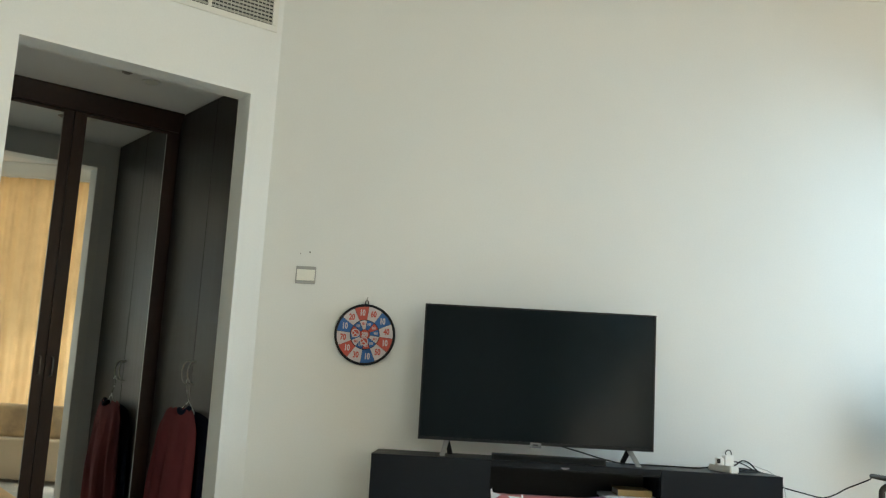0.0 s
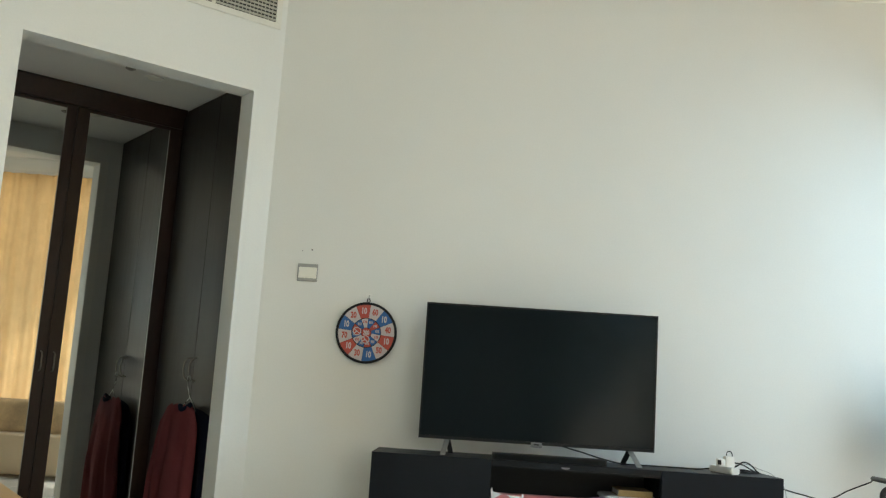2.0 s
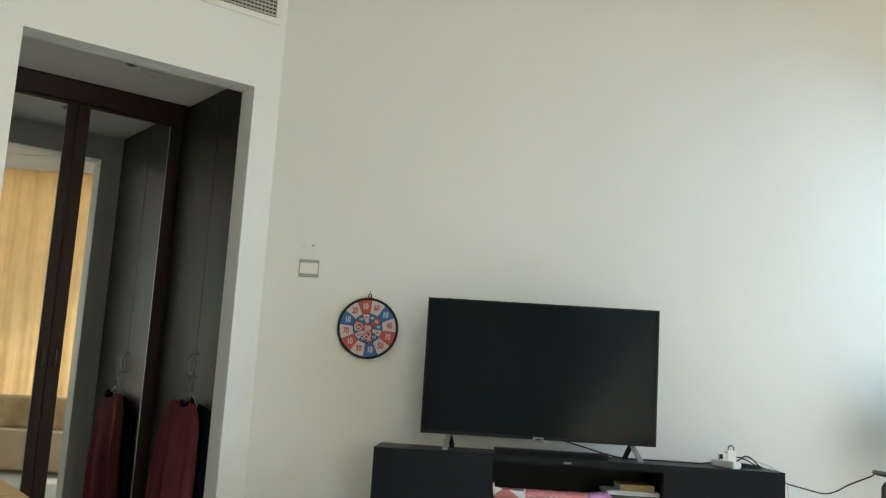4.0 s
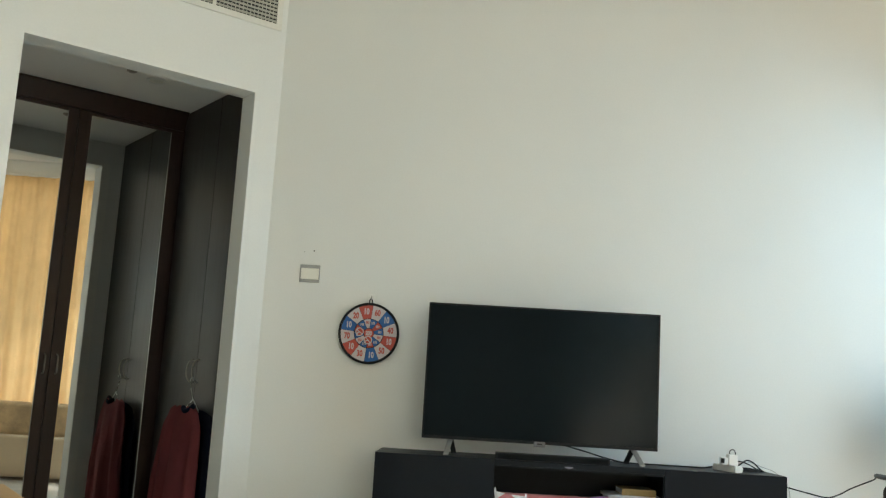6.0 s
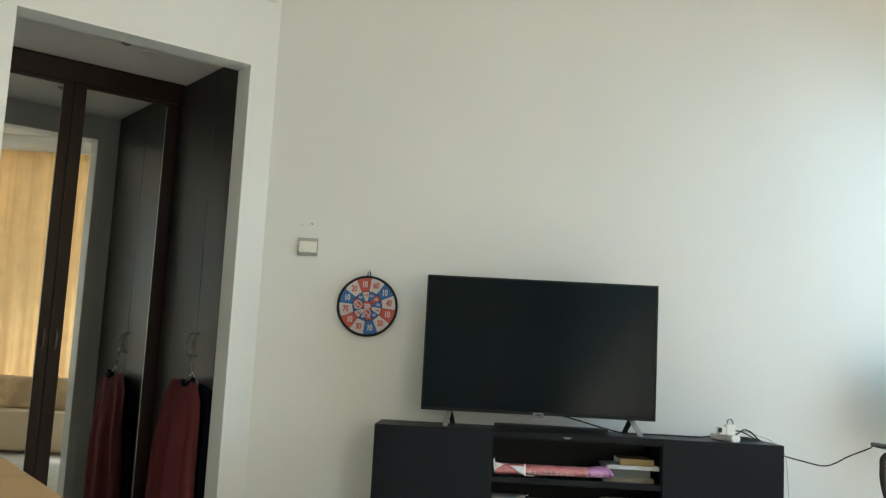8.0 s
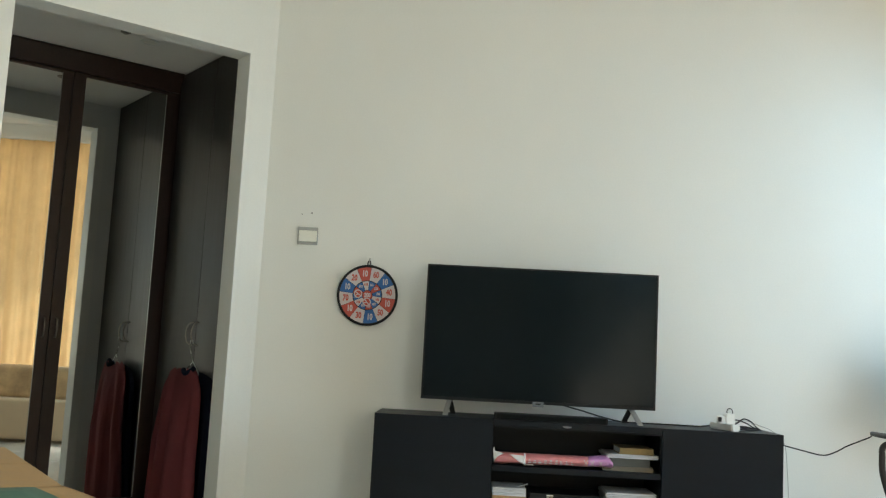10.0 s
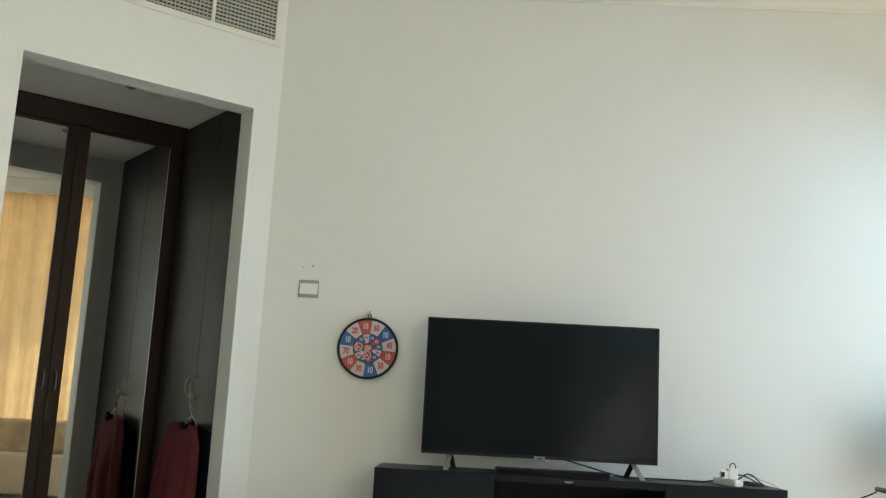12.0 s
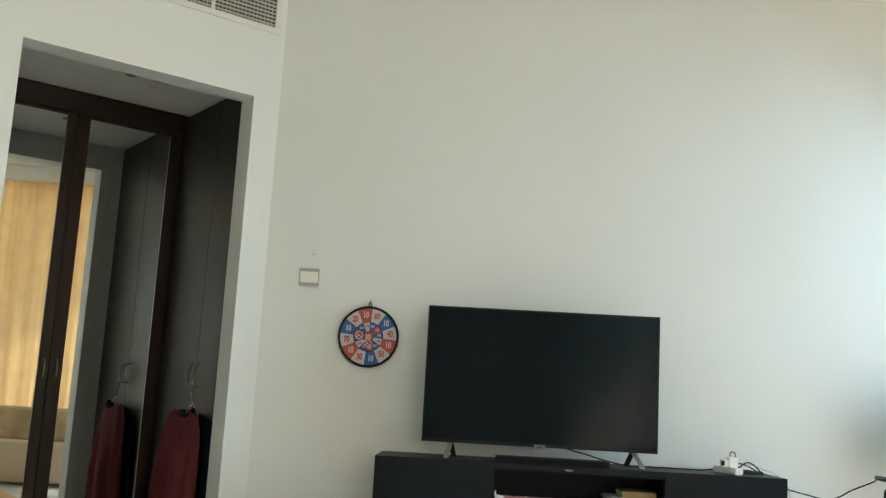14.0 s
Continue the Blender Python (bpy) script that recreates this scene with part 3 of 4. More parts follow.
DB = dartboard()
hk = thing("wall_hook", DB + P3(0, 0.003, 0.14), "clear plastic adhesive hook holding the dartboard", "hook")
bm = nb()
block(bm, DB.x - 0.0145, DB.x + 0.0145, Y_WALL - 0.007, Y_WALL - 0.001, DB.z + 0.136, DB.z + 0.170, bevel=0.0015)
part("pad", bm, M_WHITE, hk)
bm = nb()
tube(bm, curve_pts([P3(DB.x, Y_WALL - 0.006, DB.z + 0.160), P3(DB.x, Y_WALL - 0.016, DB.z + 0.150), P3(DB.x, Y_WALL - 0.021, DB.z + 0.144), P3(DB.x, Y_WALL - 0.026, DB.z + 0.150)], 5), 0.0025, 8)
part("hook", bm, M_STEEL, hk, "", True)


def dart(dx, dz, spin):
    """A short dart stuck in the board, seen from its tail."""
    p = DB + P3(dx, -0.008, dz)
    d = thing("dart", p, "short toy dart with red and white tail, stuck in the dartboard", "dart", "darts in the board")
    X, Z, OUT = P3(1, 0, 0), P3(0, 0, 1), P3(0, -1, 0)
    bm = nb()
    tube(bm, [p, p + P3(0, -0.03, 0)], 0.005, 10)
    part("barrel", bm, M_RED, d)
    bm = nb()
    disc(bm, p + P3(0, -0.028, 0), X, Z, OUT, 0.0005, 0.0138, 0, math.tau, 0, 0.0025, 24)
    part("tail_disc", bm, M_RED, d)
    bm = nb()
    disc(bm, p + P3(0, -0.03, 0), X, Z, OUT, 0.0138, 0.0178, 0, math.tau, -0.002, 0.003, 28)
    part("tail_ring", bm, M_BOARDWHITE, d, "white ring")
    for k, (r0, r1) in enumerate(((-0.0138, 0.0138), (0.0, 0.0138))):
        a = spin + k * math.radians(75)
        w = P3(math.cos(a), 0, math.sin(a))
        o = P3(-math.sin(a), 0, math.cos(a)) * 0.0019
        bm = nb()
        v = [bm.verts.new(p + w * r + q * o + P3(0, y, 0)) for q in (-1, 1) for r, y in ((r0, -0.0306), (r1, -0.0306), (r1, -0.0335), (r0, -0.0335))]
        for q in ((0, 1, 2, 3), (4, 5, 6, 7), (0, 1, 5, 4), (1, 2, 6, 5), (2, 3, 7, 6), (3, 0, 4, 7)):
            bm.faces.new([v[j] for j in q])
        part("fin", bm, M_BOARDWHITE, d, "white fin")


dart(-0.036, 0.003, 2.5)
dart(0.002, -0.030, 2.3)


# ---- television cabinet ----
CX0, CX1, CYF, CYB, CZ = -0.331, 1.235, 3.735, 4.085, 0.702
MX0, MX1 = 0.130, 0.772


def tv_cabinet():
    c = thing("tv_cabinet", ((CX0 + CX1) / 2, (CYF + CYB) / 2, 0), "long black-brown low cabinet with two doors and open shelves", "cabinet")
    bm = nb()
    block(bm, CX0, CX1, CYF + 0.0190, CYB, CZ - 0.022, CZ, bevel=0.0018)
    part("top_board", bm, M_BLACKWOOD, c)
    bm = nb()
    block(bm, MX0 - 0.0015, MX1 + 0.0015, CYF, CYF + 0.0185, CZ - 0.022, CZ, bevel=0.0015)
    part("front_edge", bm, M_BLACKWOOD, c)
    for x0, x1 in ((CX0 + 0.004, CX0 + 0.024), (CX1 - 0.024, CX1 - 0.004), (MX0 - 0.02, MX0), (MX1, MX1 + 0.02)):
        bm = nb()
        block(bm, x0, x1, CYF + 0.02, CYB, 0.0, CZ - 0.022, bevel=0.001)
        part("side_panel", bm, M_BLACKWOOD, c)
    bm = nb()
    block(bm, CX0 + 0.024, CX1 - 0.024, CYB - 0.008, CYB - 0.002, 0.06, CZ - 0.023)
    part("back_panel", bm, M_BLACKWOOD, c)
    for z in (0.529, 0.29, 0.08):
        bm = nb()
        block(bm, MX0 + 0.0005, MX1 - 0.0005, CYF + 0.004, CYB - 0.009, z - 0.022, z, bevel=0.0012)
        part("shelf", bm, M_BLACKWOOD, c)
    for x0, x1, xh in ((CX0 + 0.002, MX0 - 0.003, MX0 - 0.05), (MX1 + 0.003, CX1 - 0.002, MX1 + 0.05)):
        bm = nb()
        block(bm, x0, x1, CYF, CYF + 0.0185, 0.05, CZ, bevel=0.0015)
        part("door", bm, M_BLACKWOOD, c)
    bm = nb()
    block(bm, MX0, MX1, CYF + 0.012, CYF + 0.03, CZ - 0.030, CZ - 0.0225)
    part("top_rail", bm, M_BLACKWOOD, c)
    bm = nb()
    disc(bm, P3(0.411, CYF - 0.0002, CZ - 0.012), P3(1, 0, 0), P3(0, 0, 0.45), P3(0, -1, 0), 0.001, 0.017, math.pi, math.tau, 0, 0.001, 16)
    part("sticker", bm, M_BADGE, c, "small pale half-round sticker")
    bm = nb()
    block(bm, CX0 + 0.03, CX1 - 0.03, CYF + 0.04, CYB - 0.02, 0.0, 0.05)
    part("plinth", bm, M_BLACKWOOD, c)


tv_cabinet()


# ---- television ----
def television():
    x0, x1, z0, z1, yf = -0.162, 0.775, 0.760, 1.303, 3.892
    t = thing("television", ((x0 + x1) / 2, 3.92, CZ), "black flat television, switched off, on two metal feet", "television")
    bm = nb()
    block(bm, x0, x1, yf + 0.004, yf + 0.030, z0, z1, bevel=0.003)
    block(bm, x0 + 0.14, x1 - 0.14, yf + 0.0305, yf + 0.068, z0 + 0.02, z0 + 0.33, bevel=0.012)
    part("casing", bm, M_BEZEL, t)
    bm = nb()
    for a in ((x0, x1, z0, z0 + 0.012), (x0, x1, z1 - 0.006, z1), (x0, x0 + 0.006, z0 + 0.012, z1 - 0.006), (x1 - 0.006, x1, z0 + 0.012, z1 - 0.006)):
        block(bm, a[0], a[1], yf - 0.002, yf + 0.004, a[2], a[3], bevel=0.0008)
    part("bezel", bm, M_BEZEL, t)
    bm = nb()
    block(bm, x0 + 0.006, x1 - 0.006, yf, yf + 0.0035, z0 + 0.012, z1 - 0.006)
    part("screen", bm, M_SCREEN, t, "dark glossy screen")
    bm = nb()
    block(bm, 0.286, 0.330, yf - 0.005, yf + 0.012, z0 - 0.010, z0 + 0.010, bevel=0.0012)
    badge = part("badge", bm, M_BADGE, t, "small silver badge")
    bm = nb()
    block(bm, 0.298, 0.318, yf - 0.0056, yf - 0.0048, z0 - 0.001, z0 + 0.004)
    part("badge_mark", bm, M_BLACK, badge)
    for xc, m in ((-0.046, -1), (0.680, 1)):
        for dx, dy in ((0.027 * m if m > 0 else -0.014, -0.07), (-0.015 * m, 0.06)):
            bm = nb()
            a, b = P3(xc, yf + 0.017, z0 + 0.004), P3(xc + dx, yf + 0.017 + dy, CZ + 0.004)
            s = P3(0.0105, 0, 0)
            o = P3(0, 0.006, 0)
            v = [bm.verts.new(q + i * s + j * o) for q in (a, b) for i, j in ((-1, -1), (1, -1), (1, 1), (-1, 1))]
            for f in ((0, 1, 2, 3), (4, 5, 6, 7), (0, 1, 5, 4), (1, 2, 6, 5), (2, 3, 7, 6), (3, 0, 4, 7)):
                bm.faces.new([v[k] for k in f])
            block(bm, b.x - 0.010, b.x + 0.010, b.y - 0.012, b.y + 0.012, CZ, CZ + 0.006, bevel=0.001)
            part("foot", bm, M_TVFOOT if dy < 0 else M_BLACK, t, "slanting silver foot" if dy < 0 else "slanting dark foot")


television()

sb = thing("soundbar", (0.35, 3.77, CZ), "slim black soundbar on the cabinet top", "soundbar")
bm = nb()
block(bm, 0.131, 0.566, CYF - 0.004, CYF + 0.066, CZ + 0.001, CZ + 0.026, bevel=0.004)
part("body", bm, M_BLACK, sb)
bm = nb()
block(bm, 0.139, 0.558, CYF - 0.0058, CYF - 0.0035, CZ + 0.004, CZ + 0.022, bevel=0.0006)
part("front_cloth", bm, M_MESHCLOTH, sb)


# ---- power strip and cables ----
ps = thing("power_strip", (1.03, 3.83, CZ), "white power strip on the cabinet with a plugged-in adapter", "power strip")
bm = nb()
v = [(1.000, 3.93), (1.030, 3.94), (1.080, 3.775), (1.044, 3.765)]
t_ = bmesh.new()
lo = [t_.verts.new((x, y, CZ + 0.001)) for x, y in v]
hi = [t_.verts.new((x, y, CZ + 0.026)) for x, y in v]
t_.faces.new(lo)
t_.faces.new(hi)
for k in range(4):
    t_.faces.new((lo[k], lo[(k + 1) % 4], hi[(k + 1) % 4], hi[k]))
bmesh.ops.recalc_face_normals(t_, faces=t_.faces)
bmesh.ops.bevel(t_, geom=t_.edges[:], offset=0.004, segments=2, affect="EDGES")
part("body", t_, M_WHITE, ps)
bm = nb()
block(bm, 1.031, 1.067, 3.80, 3.845, CZ + 0.0262, CZ + 0.067, bevel=0.004)
part("adapter", bm, M_WHITE, ps)
bm = nb()
block(bm, 1.004, 1.030, 3.80, 3.84, CZ + 0.0262, CZ + 0.056, bevel=0.004)
pl = part("plug", bm, M_WHITE, ps)
bm = nb()
block(bm, 1.0005, 1.014, 3.797, 3.8, CZ + 0.034, CZ + 0.052, bevel=0.001)
part("plug_mark", bm, M_BLACK, pl)


def cable(name, ctrl, r, material, label):
    bm = nb()
    tube(bm, curve_pts(ctrl, 8), r, 8)
    return solid(name, bm, material, label, "cable", smooth=True)


cable("power_cable", [(0.33, 3.975, 0.80), (0.40, 3.97, 0.765), (0.50, 3.965, 0.740), (0.58, 3.965, 0.720), (0.67, 3.975, 0.7048), (0.79, 3.98, 0.7045), (0.90, 3.98, 0.7045), (0.96, 3.96, 0.7048), (1.006, 3.925, 0.714)], 0.0028, M_BLACK, "black television cable lying along the cabinet top")
cable("adapter_cable", [(1.041, 3.82, CZ + 0.066), (1.039, 3.82, CZ + 0.076), (1.046, 3.82, CZ + 0.085), (1.056, 3.82, CZ + 0.084), (1.061, 3.82, CZ + 0.075), (1.061, 3.82, CZ + 0.066)], 0.0019, M_BLACK, "black cable looped above the adapter")
cable("loop_cable", [(1.070, 3.86, 0.725), (1.10, 3.90, 0.728), (1.135, 3.93, 0.745), (1.165, 3.94, 0.738), (1.19, 3.94, 0.715), (1.20, 3.94, 0.7055), (1.16, 3.93, 0.7055), (1.12, 3.91, 0.713), (1.085, 3.88, 0.72)], 0.0028, M_BLACK, "black cable coiled beside the power strip")
cable("loop_cable", [(1.075, 3.87, 0.716), (1.13, 3.9, 0.716), (1.17, 3.92, 0.71), (1.19, 3.93, 0.7055), (1.15, 3.90, 0.7055), (1.11, 3.89, 0.7065)], 0.0034, M_BLACK, "black cable coiled beside the power strip")
cable("loop_cable", [(1.068, 3.88, 0.733), (1.10, 3.905, 0.741), (1.14, 3.92, 0.731), (1.175, 3.93, 0.714), (1.205, 3.925, 0.7052)], 0.0026, M_BLACK, "black cable coiled beside the power strip")
cable("grey_cable", [(1.10, 3.92, 0.73), (1.15, 3.95, 0.738), (1.20, 3.93, 0.722), (1.240, 3.90, 0.706), (1.284, 3.885, 0.66), (1.296, 3.88, 0.55), (1.303, 3.885, 0.42), (1.302, 3.89, 0.2), (1.29, 3.9, 0.02), (1.29, 3.95, 0.004)], 0.0014, M_GREYPLATE, "thin grey cable hanging down beside the cabinet")
cable("hanging_cable", [(1.20, 4.088, 0.70), (1.245, 4.01, 0.668), (1.299, 3.94, 0.650), (1.371, 3.935, 0.634), (1.45, 3.93, 0.620), (1.50, 3.93, 0.634), (1.545, 3.92, 0.662), (1.60, 3.85, 0.703), (1.54, 3.68, 0.722), (1.50, 3.57, 0.733)], 0.0028, M_BLACK, "black cable sagging from the cabinet to the chair")


# ---- things on the shelves ----
SH = 0.529
LOW = 0.29


def pile(x0, x1, y0, y1, z0, count, step, thin, slip, seed, label):
    """A pile of loose sheets, each one a piece of its own."""
    rng = random.Random(seed)
    p = thing("paper_pile", ((x0 + x1) / 2, (y0 + y1) / 2, z0), label, "papers")
    for k in range(count):
        o, q = rng.uniform(-slip, slip), rng.uniform(-slip, slip * 1.4)
        bm = nb()
        block(bm, x0 + o, x1 + o * 0.4, y0 + q, y1, z0 + k * step, z0 + k * step + thin * rng.uniform(0.7, 1.0))
        part("sheet", bm, M_PAPER, p)


def stack_item(name, x0, x1, y0, y1, z0, z1, material, label, category, pages=None):
    bm = nb()
    if pages is None:
        block(bm, x0, x1, y0, y1, z0, z1, bevel=0.0015)
        return solid(name, bm, material, label, category)
    b = thing(name, ((x0 + x1) / 2, (y0 + y1) / 2, z0), label, category)
    block(bm, x0, x1, y0, y1, z0, z0 + 0.002, bevel=0.0006)
    block(bm, x0, x1, y0, y1, z1 - 0.002, z1, bevel=0.0006)
    block(bm, x0, x1, y0, y0 + 0.002, z0 + 0.002, z1 - 0.002)
    part("cover", bm, material, b)
    bm = nb()
    block(bm, x0 + 0.003, x1 - 0.003, y0 + 0.0025, y1 - 0.003, z0 + 0.0022, z1 - 0.0022)
    part("pages", bm, pages, b)
    return b


stack_item("book", 0.556, 0.750, 3.775, 3.98, SH, SH + 0.018, M_BEIGE, "beige book at the bottom of the shelf stack", "book", M_PAPER)
stack_item("book", 0.575, 0.737, 3.775, 3.98, SH + 0.0185, SH + 0.050, M_GREENGREY, "grey-green hardback lying in the shelf stack", "book", M_PAPER)
pile(0.572, 0.768, 3.765, 3.98, SH + 0.0505, 6, 0.0022, 0.002, 0.006, 4, "thin pile of white papers lying on the books")
stack_item("book", 0.622, 0.752, 3.785, 3.96, SH + 0.0642, SH + 0.088, M_TAN, "tan-covered book on top of the stack", "book", M_PAPER)


def packet():
    """A long soft packet: salmon film with a purple end and torn white paper."""
    p = thing("soft_packet", (0.36, 3.80, SH), "salmon and purple plastic packet, torn open, lying on the shelf", "packet")

    def tubefilm(x0, x1, r0, r1, seed, n=26, m=20):
        bm = nb()
        rows = []
        for j in range(n + 1):
            t = j / n
            x = x0 + (x1 - x0) * t
            r = r0 + (r1 - r0) * t
            row = []
            for i in range(m):
                a = math.tau * i / m
                w = 1 + 0.10 * noise.noise((x * 40 + seed, math.cos(a) * 1.5, math.sin(a) * 1.5))
                row.append(bm.verts.new((x, 3.795 + 0.050 * math.cos(a) * w, SH + 0.0025 + 0.008 * (x - 0.14) / 0.45 + max(0.0, r + r * math.sin(a) * w))))
            rows.append(row)
        for A, B in zip(rows, rows[1:]):
            for i in range(m):
                bm.faces.new((A[i], A[(i + 1) % m], B[(i + 1) % m], B[i]))
        bm.faces.new(rows[0])
        bm.faces.new(rows[-1])
        return bm

    part("film", tubefilm(0.140, 0.500, 0.022, 0.0195, 1), M_PINK, p, "", True)
    part("end_film", tubefilm(0.498, 0.575, 0.0195, 0.024, 5, 10), M_PURPLE, p, "purple crumpled end", True)
    part("end_film", tubefilm(0.574, 0.592, 0.024, 0.013, 7, 4), M_PURPLE, p, "purple crumpled end", True)
    rng = random.Random(6)
    for pts in (((0.132, 0.590), (0.137, 0.599), (0.141, 0.583), (0.174, 0.576), (0.150, 0.562), (0.137, 0.546)), ((0.196, 0.573), (0.250, 0.571), (0.254, 0.541), (0.238, 0.543)), ((0.250, 0.582), (0.257, 0.578), (0.258, 0.535), (0.252, 0.537))):
        bm = nb()
        f = [bm.verts.new((x, 3.740 + rng.uniform(-0.004, 0.004), z)) for x, z in pts]
        b = [bm.verts.new(q.co + P3(0, 0.002, 0)) for q in f]
        bm.faces.new(f)
        bm.faces.new(b[::-1])
        for k in range(len(f)):
            bm.faces.new((f[k], f[(k + 1) % len(f)], b[(k + 1) % len(f)], b[k]))
        part("torn_paper", bm, M_PAPER, p, "torn white paper")
    for k in range(9):
        x = 0.268 + k * 0.0205 + rng.uniform(-0.002, 0.002)
        w = rng.uniform(0.008, 0.012)
        bm = nb()
        block(bm, x, x + w, 3.7425, 3.7455, SH + 0.016, SH + 0.016 + rng.uniform(0.003, 0.005))
        block(bm, x + w * 0.15, x + w * rng.uniform(0.5, 1.0), 3.7425, 3.7455, SH + 0.0235, SH + 0.0235 + rng.uniform(0.002, 0.007))
        part("print_bar", bm, M_BOARDWHITE, p)
    bm = nb()
    block(bm, 0.262, 0.288, 3.7425, 3.7455, SH + 0.007, SH + 0.011)
    part("print_bar", bm, M_BOARDWHITE, p)
    for c, k in ((0.488, 0.9), (0.512, 0.7), (0.545, 0.55)):
        for m in (-1, 1):
            bm = nb()
            tube(bm, [(c - 0.009 * k, 3.7425, SH + 0.026 - m * 0.014 * k), (c, 3.7415, SH + 0.026), (c + 0.009 * k, 3.7425, SH + 0.026 + m * 0.014 * k)], 0.0011, 6)
            part("print_stroke", bm, M_BOARDWHITE, p)


packet()

carton = thing("small_carton", (0.2, 3.86, LOW), "brown cardboard box on the lower shelf", "box")
bm = nb()
block(bm, 0.137, 0.268, 3.765, 3.95, LOW, 0.413, bevel=0.0015)
part("body", bm, M_KRAFT, carton)
for k in range(9):
    bm = nb()
    block(bm, 0.158 + k * 0.0095, 0.1645 + k * 0.0095, 3.764, 3.7653, 0.388, 0.400)
    part("print_bar", bm, M_BLACK, carton)
pile(0.139, 0.266, 3.768, 3.95, 0.4135, 10, 0.003, 0.0026, 0.002, 11, "white papers lying on the small cardboard box")
bm = nb()
tube(bm, [(0.238, 3.80, 0.4455), (0.272, 3.775, 0.462)], 0.0022, 6)
solid("pencil", bm, M_PAPER, "thin white pencil resting on the papers", "pencil")

stb = thing("media_box", (0.42, 3.85, LOW), "black media box with small white print", "media box")
bm = nb()
block(bm, 0.282, 0.552, 3.765, 3.98, LOW, 0.430, bevel=0.003)
part("body", bm, M_BLACK, stb)
for x, z, w, h in ((0.345, 0.421, 0.026, 0.005), (0.346, 0.409, 0.009, 0.007), (0.360, 0.409, 0.009, 0.007), (0.346, 0.398, 0.009, 0.007), (0.360, 0.398, 0.009, 0.007), (0.385, 0.409, 0.014, 0.004), (0.312, 0.402, 0.018, 0.006), (0.42, 0.401, 0.075, 0.006), (0.50, 0.399, 0.03, 0.004)):
    bm = nb()
    block(bm, x, x + w, 3.7638, 3.7652, z, z + h)
    part("print_bar", bm, M_WHITE, stb)

pile(0.575, 0.762, 3.768, 3.98, LOW, 44, 0.0036, 0.0033, 0.0065, 9, "tall uneven pile of white papers on the lower shelf")


# ---- office chair beside the cabinet ----
def chair():
    c = thing("office_chair", (1.80, 3.50, 0), "dark office chair with padded arms and an unseen brown mesh back", "chair")
    bm = nb()
    block(bm, 1.56, 2.0, 3.28, 3.74, 0.43, 0.49, bevel=0.028, seg=4)
    part("seat", bm, M_CHAIR, c, "", True)
    # backrest is out of view, set here to cast the wall's soft shadow
    bm = nb()
    rows = []
    for j in range(15):
        t = j / 14
        z = 0.765 + 0.31 * t
        half = 0.165 * (1 - 0.16 * abs(2 * t - 1) ** 3)
        rows.append([[bm.verts.new((1.882 + half * math.sin(a), 3.85 + 0.05 * math.cos(a) ** 2 * -0.6 + off + 0.03 * t, z)) for a in [-math.pi / 2 + math.pi * i / 16 for i in range(17)]] for off in (0, 0.03)])
    for A, B in zip(rows, rows[1:]):
        for i in range(16):
            bm.faces.new((A[0][i], A[0][i + 1], B[0][i + 1], B[0][i]))
            bm.faces.new((A[1][i], A[1][i + 1], B[1][i + 1], B[1][i]))
        for i in (0, 16):
            bm.faces.new((A[0][i], A[1][i], B[1][i], B[0][i]))
    for R in (rows[0], rows[-1]):
        for i in range(16):
            bm.faces.new((R[0][i], R[0][i + 1], R[1][i + 1], R[1][i]))
    part("backrest", bm, M_CHAIRBACK, c, "unseen brown mesh backrest, placed to shadow the wall", True)
    for x in (1.51, 2.02):
        side = -1 if x < 1.8 else 1
        bm = nb()
        arm = nb()
        rows = []
        for j in range(13):
            t = j / 12
            w = 0.040 * math.sin(math.pi * min(0.97, max(0.03, t))) ** 0.6
            y = 3.36 + 0.27 * t
            rows.append([arm.verts.new((x + 0.012 + w * math.cos(a), y, 0.731 + 0.0085 * math.sin(a))) for a in [math.tau * k / 12 for k in range(12)]])
        for A, B in zip(rows, rows[1:]):
            for k in range(12):
                arm.faces.new((A[k], A[(k + 1) % 12], B[(k + 1) % 12], B[k]))
        arm.faces.new(rows[0])
        arm.faces.new(rows[-1])
        part("arm_pad", arm, M_CHAIR, c, "", True)
        tube(bm, curve_pts([(x + 0.01, 3.42, 0.722), (x + side * 0.032, 3.43, 0.700), (x + side * 0.038, 3.43, 0.665), (x + side * 0.030, 3.44, 0.60), (x - side * 0.01, 3.46, 0.50), (x - side * 0.06, 3.48, 0.44)], 6), 0.011, 10)
        part("arm_support", bm, M_CHAIR, c, "", True)
    bm = nb()
    tube(bm, [(1.80, 3.5, 0.43), (1.80, 3.5, 0.10)], 0.025, 14)
    part("column", bm, M_CHAIR, c)
    bm = nb()
    tube(bm, curve_pts([(1.80, 3.60, 0.44), (1.80, 3.86, 0.46), (1.86, 3.90, 0.56), (1.88, 3.905, 0.84)], 6), 0.018, 10)
    part("back_support", bm, M_CHAIR, c, "", True)
    for k in range(5):
        a = math.tau * k / 5 + 0.3
        e = P3(1.80 + 0.24 * math.cos(a), 3.5 + 0.24 * math.sin(a), 0.065)
        bm = nb()
        tube(bm, [(1.80, 3.5, 0.10), e], 0.016, 8)
        leg = part("leg", bm, M_CHAIR, c)
        bm = nb()
        tube(bm, [e + P3(-0.012, 0, -0.037), e + P3(0.012, 0, -0.037)], 0.027, 14)
        part("castor", bm, M_BLACK, leg)


chair()


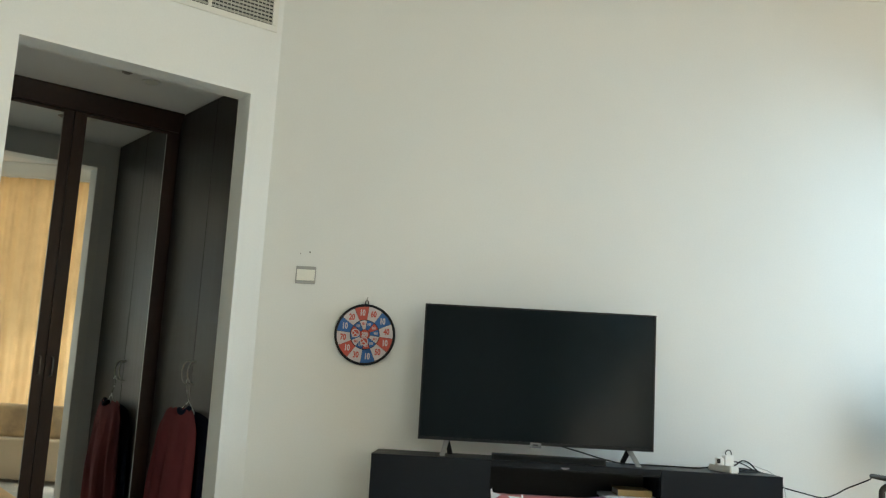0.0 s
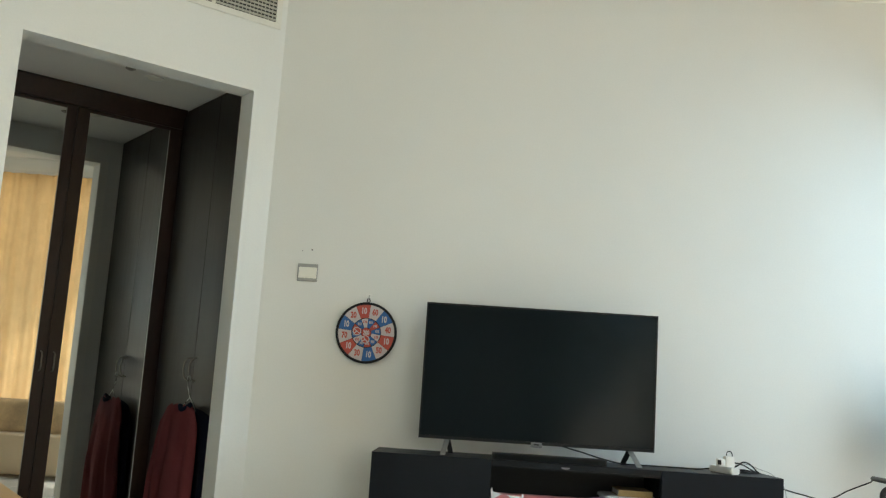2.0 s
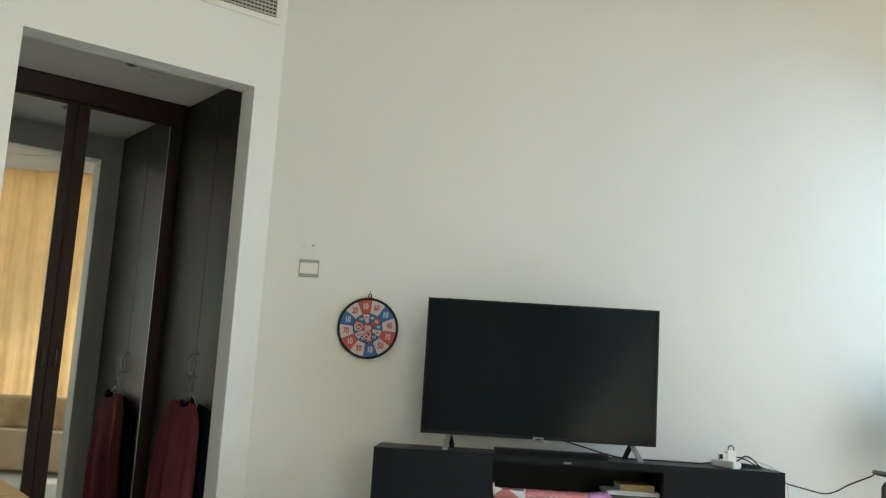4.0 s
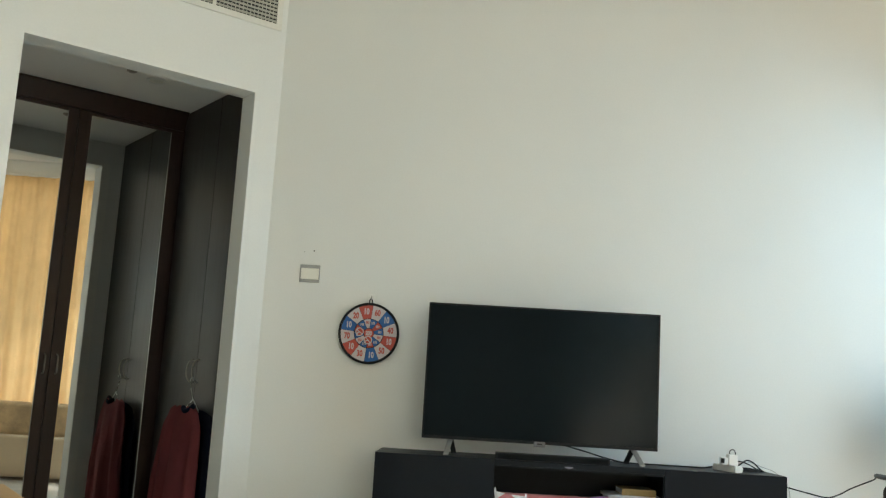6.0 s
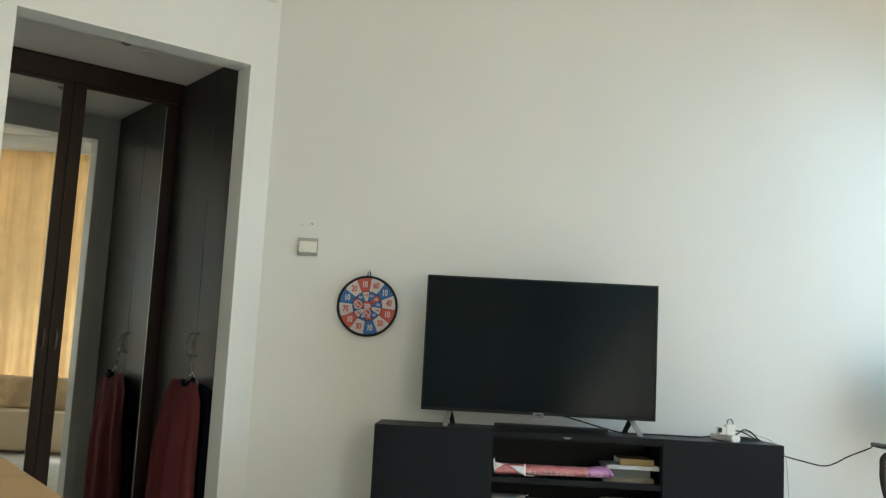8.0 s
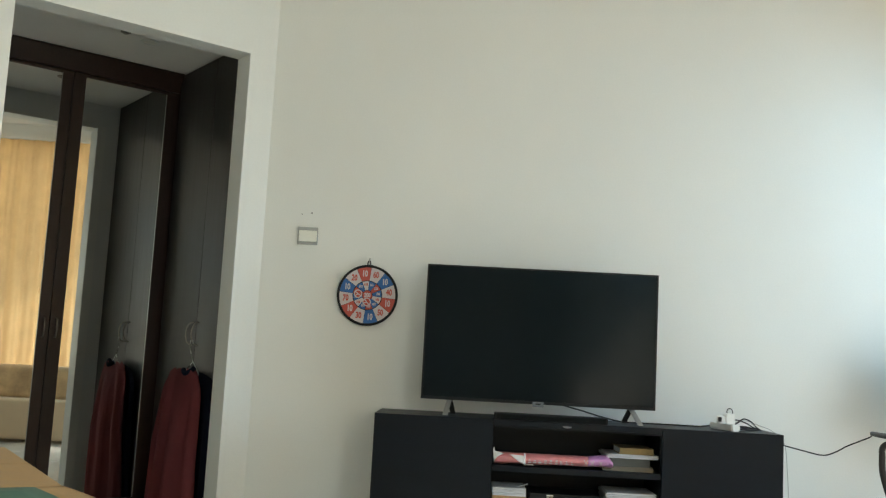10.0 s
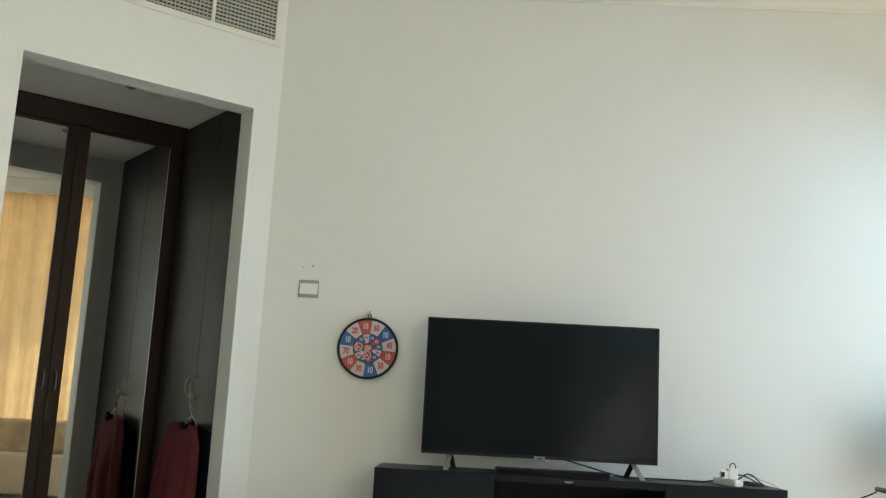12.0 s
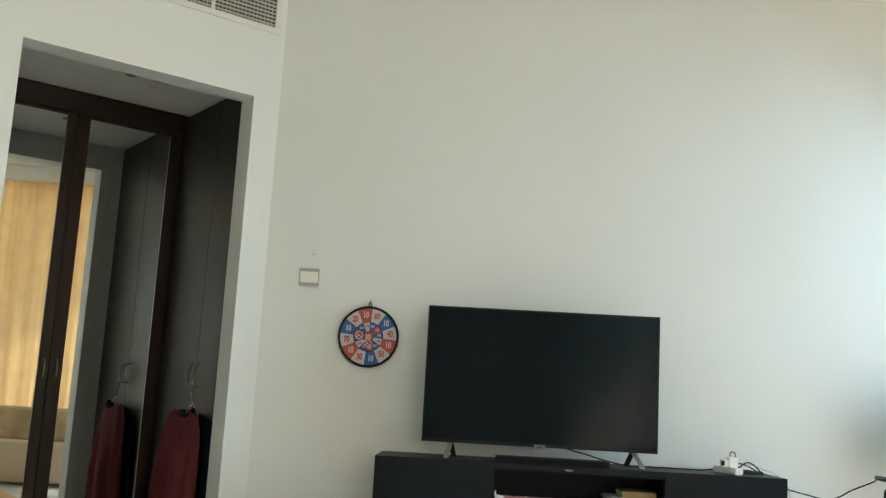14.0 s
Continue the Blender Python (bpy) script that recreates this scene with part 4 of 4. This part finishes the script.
# ---- cardboard box in the foreground ----
def big_carton():
    top = 0.70
    o = Vector((-0.595, 1.477))
    e1, e2 = Vector((-0.56, 0.83)), Vector((-0.83, -0.56))

    def at(a, b, z):
        p = o + a * e1 + b * e2
        return Vector((p.x, p.y, z))

    c = at(0.25, 0.2, 0)
    b = thing("cardboard_box", c, "large brown cardboard box with an open flap, teal print on it", "box")
    bm = nb()
    block(bm, 0, 0.55, 0, 0.42, 0.0, top - 0.004, at, bevel=0.002)
    part("body", bm, M_KRAFT, b)
    bm = nb()
    block(bm, 0.0, 0.272, 0.001, 0.42, top - 0.0035, top, at, bevel=0.001)
    part("top_flap", bm, M_KRAFT, b)
    bm = nb()
    block(bm, 0.276, 0.55, 0.001, 0.42, top - 0.0035, top, at, bevel=0.001)
    part("top_flap", bm, M_KRAFT, b)

    def hang(q, r, lift=0.0):
        # on the flap that stands out from the near side and droops
        k = max(0.0, r)
        return at(-0.004 - k, q - 0.55 * k * max(0.0, 1 - q / 0.3), top - 0.004 - 0.12 * k - 0.6 * k * k + lift)

    def sheet(q0, q1, r0, r1, lift, thick, n=10):
        bm = nb()
        g = [[[bm.verts.new(hang(q0 + (q1 - q0) * i / n, r0 + (r1 - r0) * j / n, lift + w)) for j in range(n + 1)] for i in range(n + 1)] for w in (0, thick)]
        for w in (0, 1):
            for i in range(n):
                for j in range(n):
                    bm.faces.new((g[w][i][j], g[w][i + 1][j], g[w][i + 1][j + 1], g[w][i][j + 1]))
        for i in range(n):
            for j in (0, n):
                bm.faces.new((g[0][i][j], g[0][i + 1][j], g[1][i + 1][j], g[1][i][j]))
                bm.faces.new((g[0][j][i], g[0][j][i + 1], g[1][j][i + 1], g[1][j][i]))
        return bm

    fl = part("side_flap", sheet(0.0, 0.42, 0.0, 0.2, 0, 0.004), M_KRAFT, b, "folded-out cardboard flap", True)
    part("printed_area", sheet(0.045, 0.40, 0.006, 0.19, 0.0045, 0.0005), M_TEAL, fl, "teal printed area", True)


big_carton()


# ---- sofa and curtain by the window ----
def sofa():
    y0, y1 = 0.35, 2.30
    s = thing("sofa", (1.7, (y0 + y1) / 2, 0), "low cream sofa with a woven brown backrest", "sofa")
    bm = nb()
    block(bm, 1.44, 1.92, y0, y1, 0.025, 0.375, bevel=0.025, seg=3)
    part("base", bm, M_CREAM, s, "cream upholstered base", True)
    bm = nb()
    block(bm, 1.66, 1.90, y0 + 0.004, y1 - 0.004, 0.370, 0.665, bevel=0.05, seg=4)
    part("back_cushion", bm, M_WOVEN, s, "woven brown cushion", True)
    for x in (1.50, 1.86):
        for y in (y0 + 0.08, y1 - 0.08):
            bm = nb()
            tube(bm, [(x, y, 0.03), (x, y, 0.0)], 0.02, 10)
            part("leg", bm, M_BLACK, s)
    skew(s)


sofa()


def curtain(name, y0, y1, z0, z1, x, pleat, depth, label, seed):
    rng = random.Random(seed)
    bm = nb()
    n = int((y1 - y0) / 0.012)
    ph = [rng.uniform(0, 6.28) for _ in range(3)]
    m = 14
    rows = []
    for j in range(m + 1):
        t = j / m
        row = []
        for i in range(n + 1):
            y = y0 + (y1 - y0) * i / n
            a = math.tau * y / pleat + 0.9 * math.sin(y * 3.1 + ph[0]) + 0.35 * math.sin(4 * t + y * 2 + ph[1])
            o = depth * (0.6 + 0.4 * t) * math.sin(a) + 0.3 * depth * math.sin(2.3 * a + ph[2])
            row.append(bm.verts.new((x + o, y, z1 + (z0 - z1) * t)))
        rows.append(row)
    for A, B in zip(rows, rows[1:]):
        for i in range(n):
            bm.faces.new((A[i], A[i + 1], B[i + 1], B[i]))
    return solid(name, bm, M_CURTAIN, label, "curtain", smooth=True)


skew(curtain("curtain", CURTAIN_Y, GAP_Y, 0.03, 2.805, 1.985, 0.17, 0.028, "golden translucent pleated curtain drawn across the window", 5))
rail = nb()
block(rail, 1.96, 2.01, WIN_Y0 - 0.2, Y_WALL - 0.25, 2.805, 2.825, bevel=0.003)
skew(solid("curtain_rail", rail, M_WHITE, "white curtain rail under the cornice", "curtain rail"))

# ---- floor tiles, last ----
TILE = 0.6
bm = nb()
block(bm, 0.002, TILE - 0.002, 0.002, TILE - 0.002, -0.006, 0.0, bevel=0.001, seg=1)
tile_mesh = mesh_of("tile", bm, M_FLOOR)
for i in range(-7, 5):
    for j in range(-3, 10):
        x, y = i * TILE - 0.1, j * TILE
        if x > X_EAST + 0.6 or x + TILE < end.x - 1.2:
            continue
        ob = new("tile", tile_mesh)
        ob.location = (x, y, 0)
        ob.parent = floor
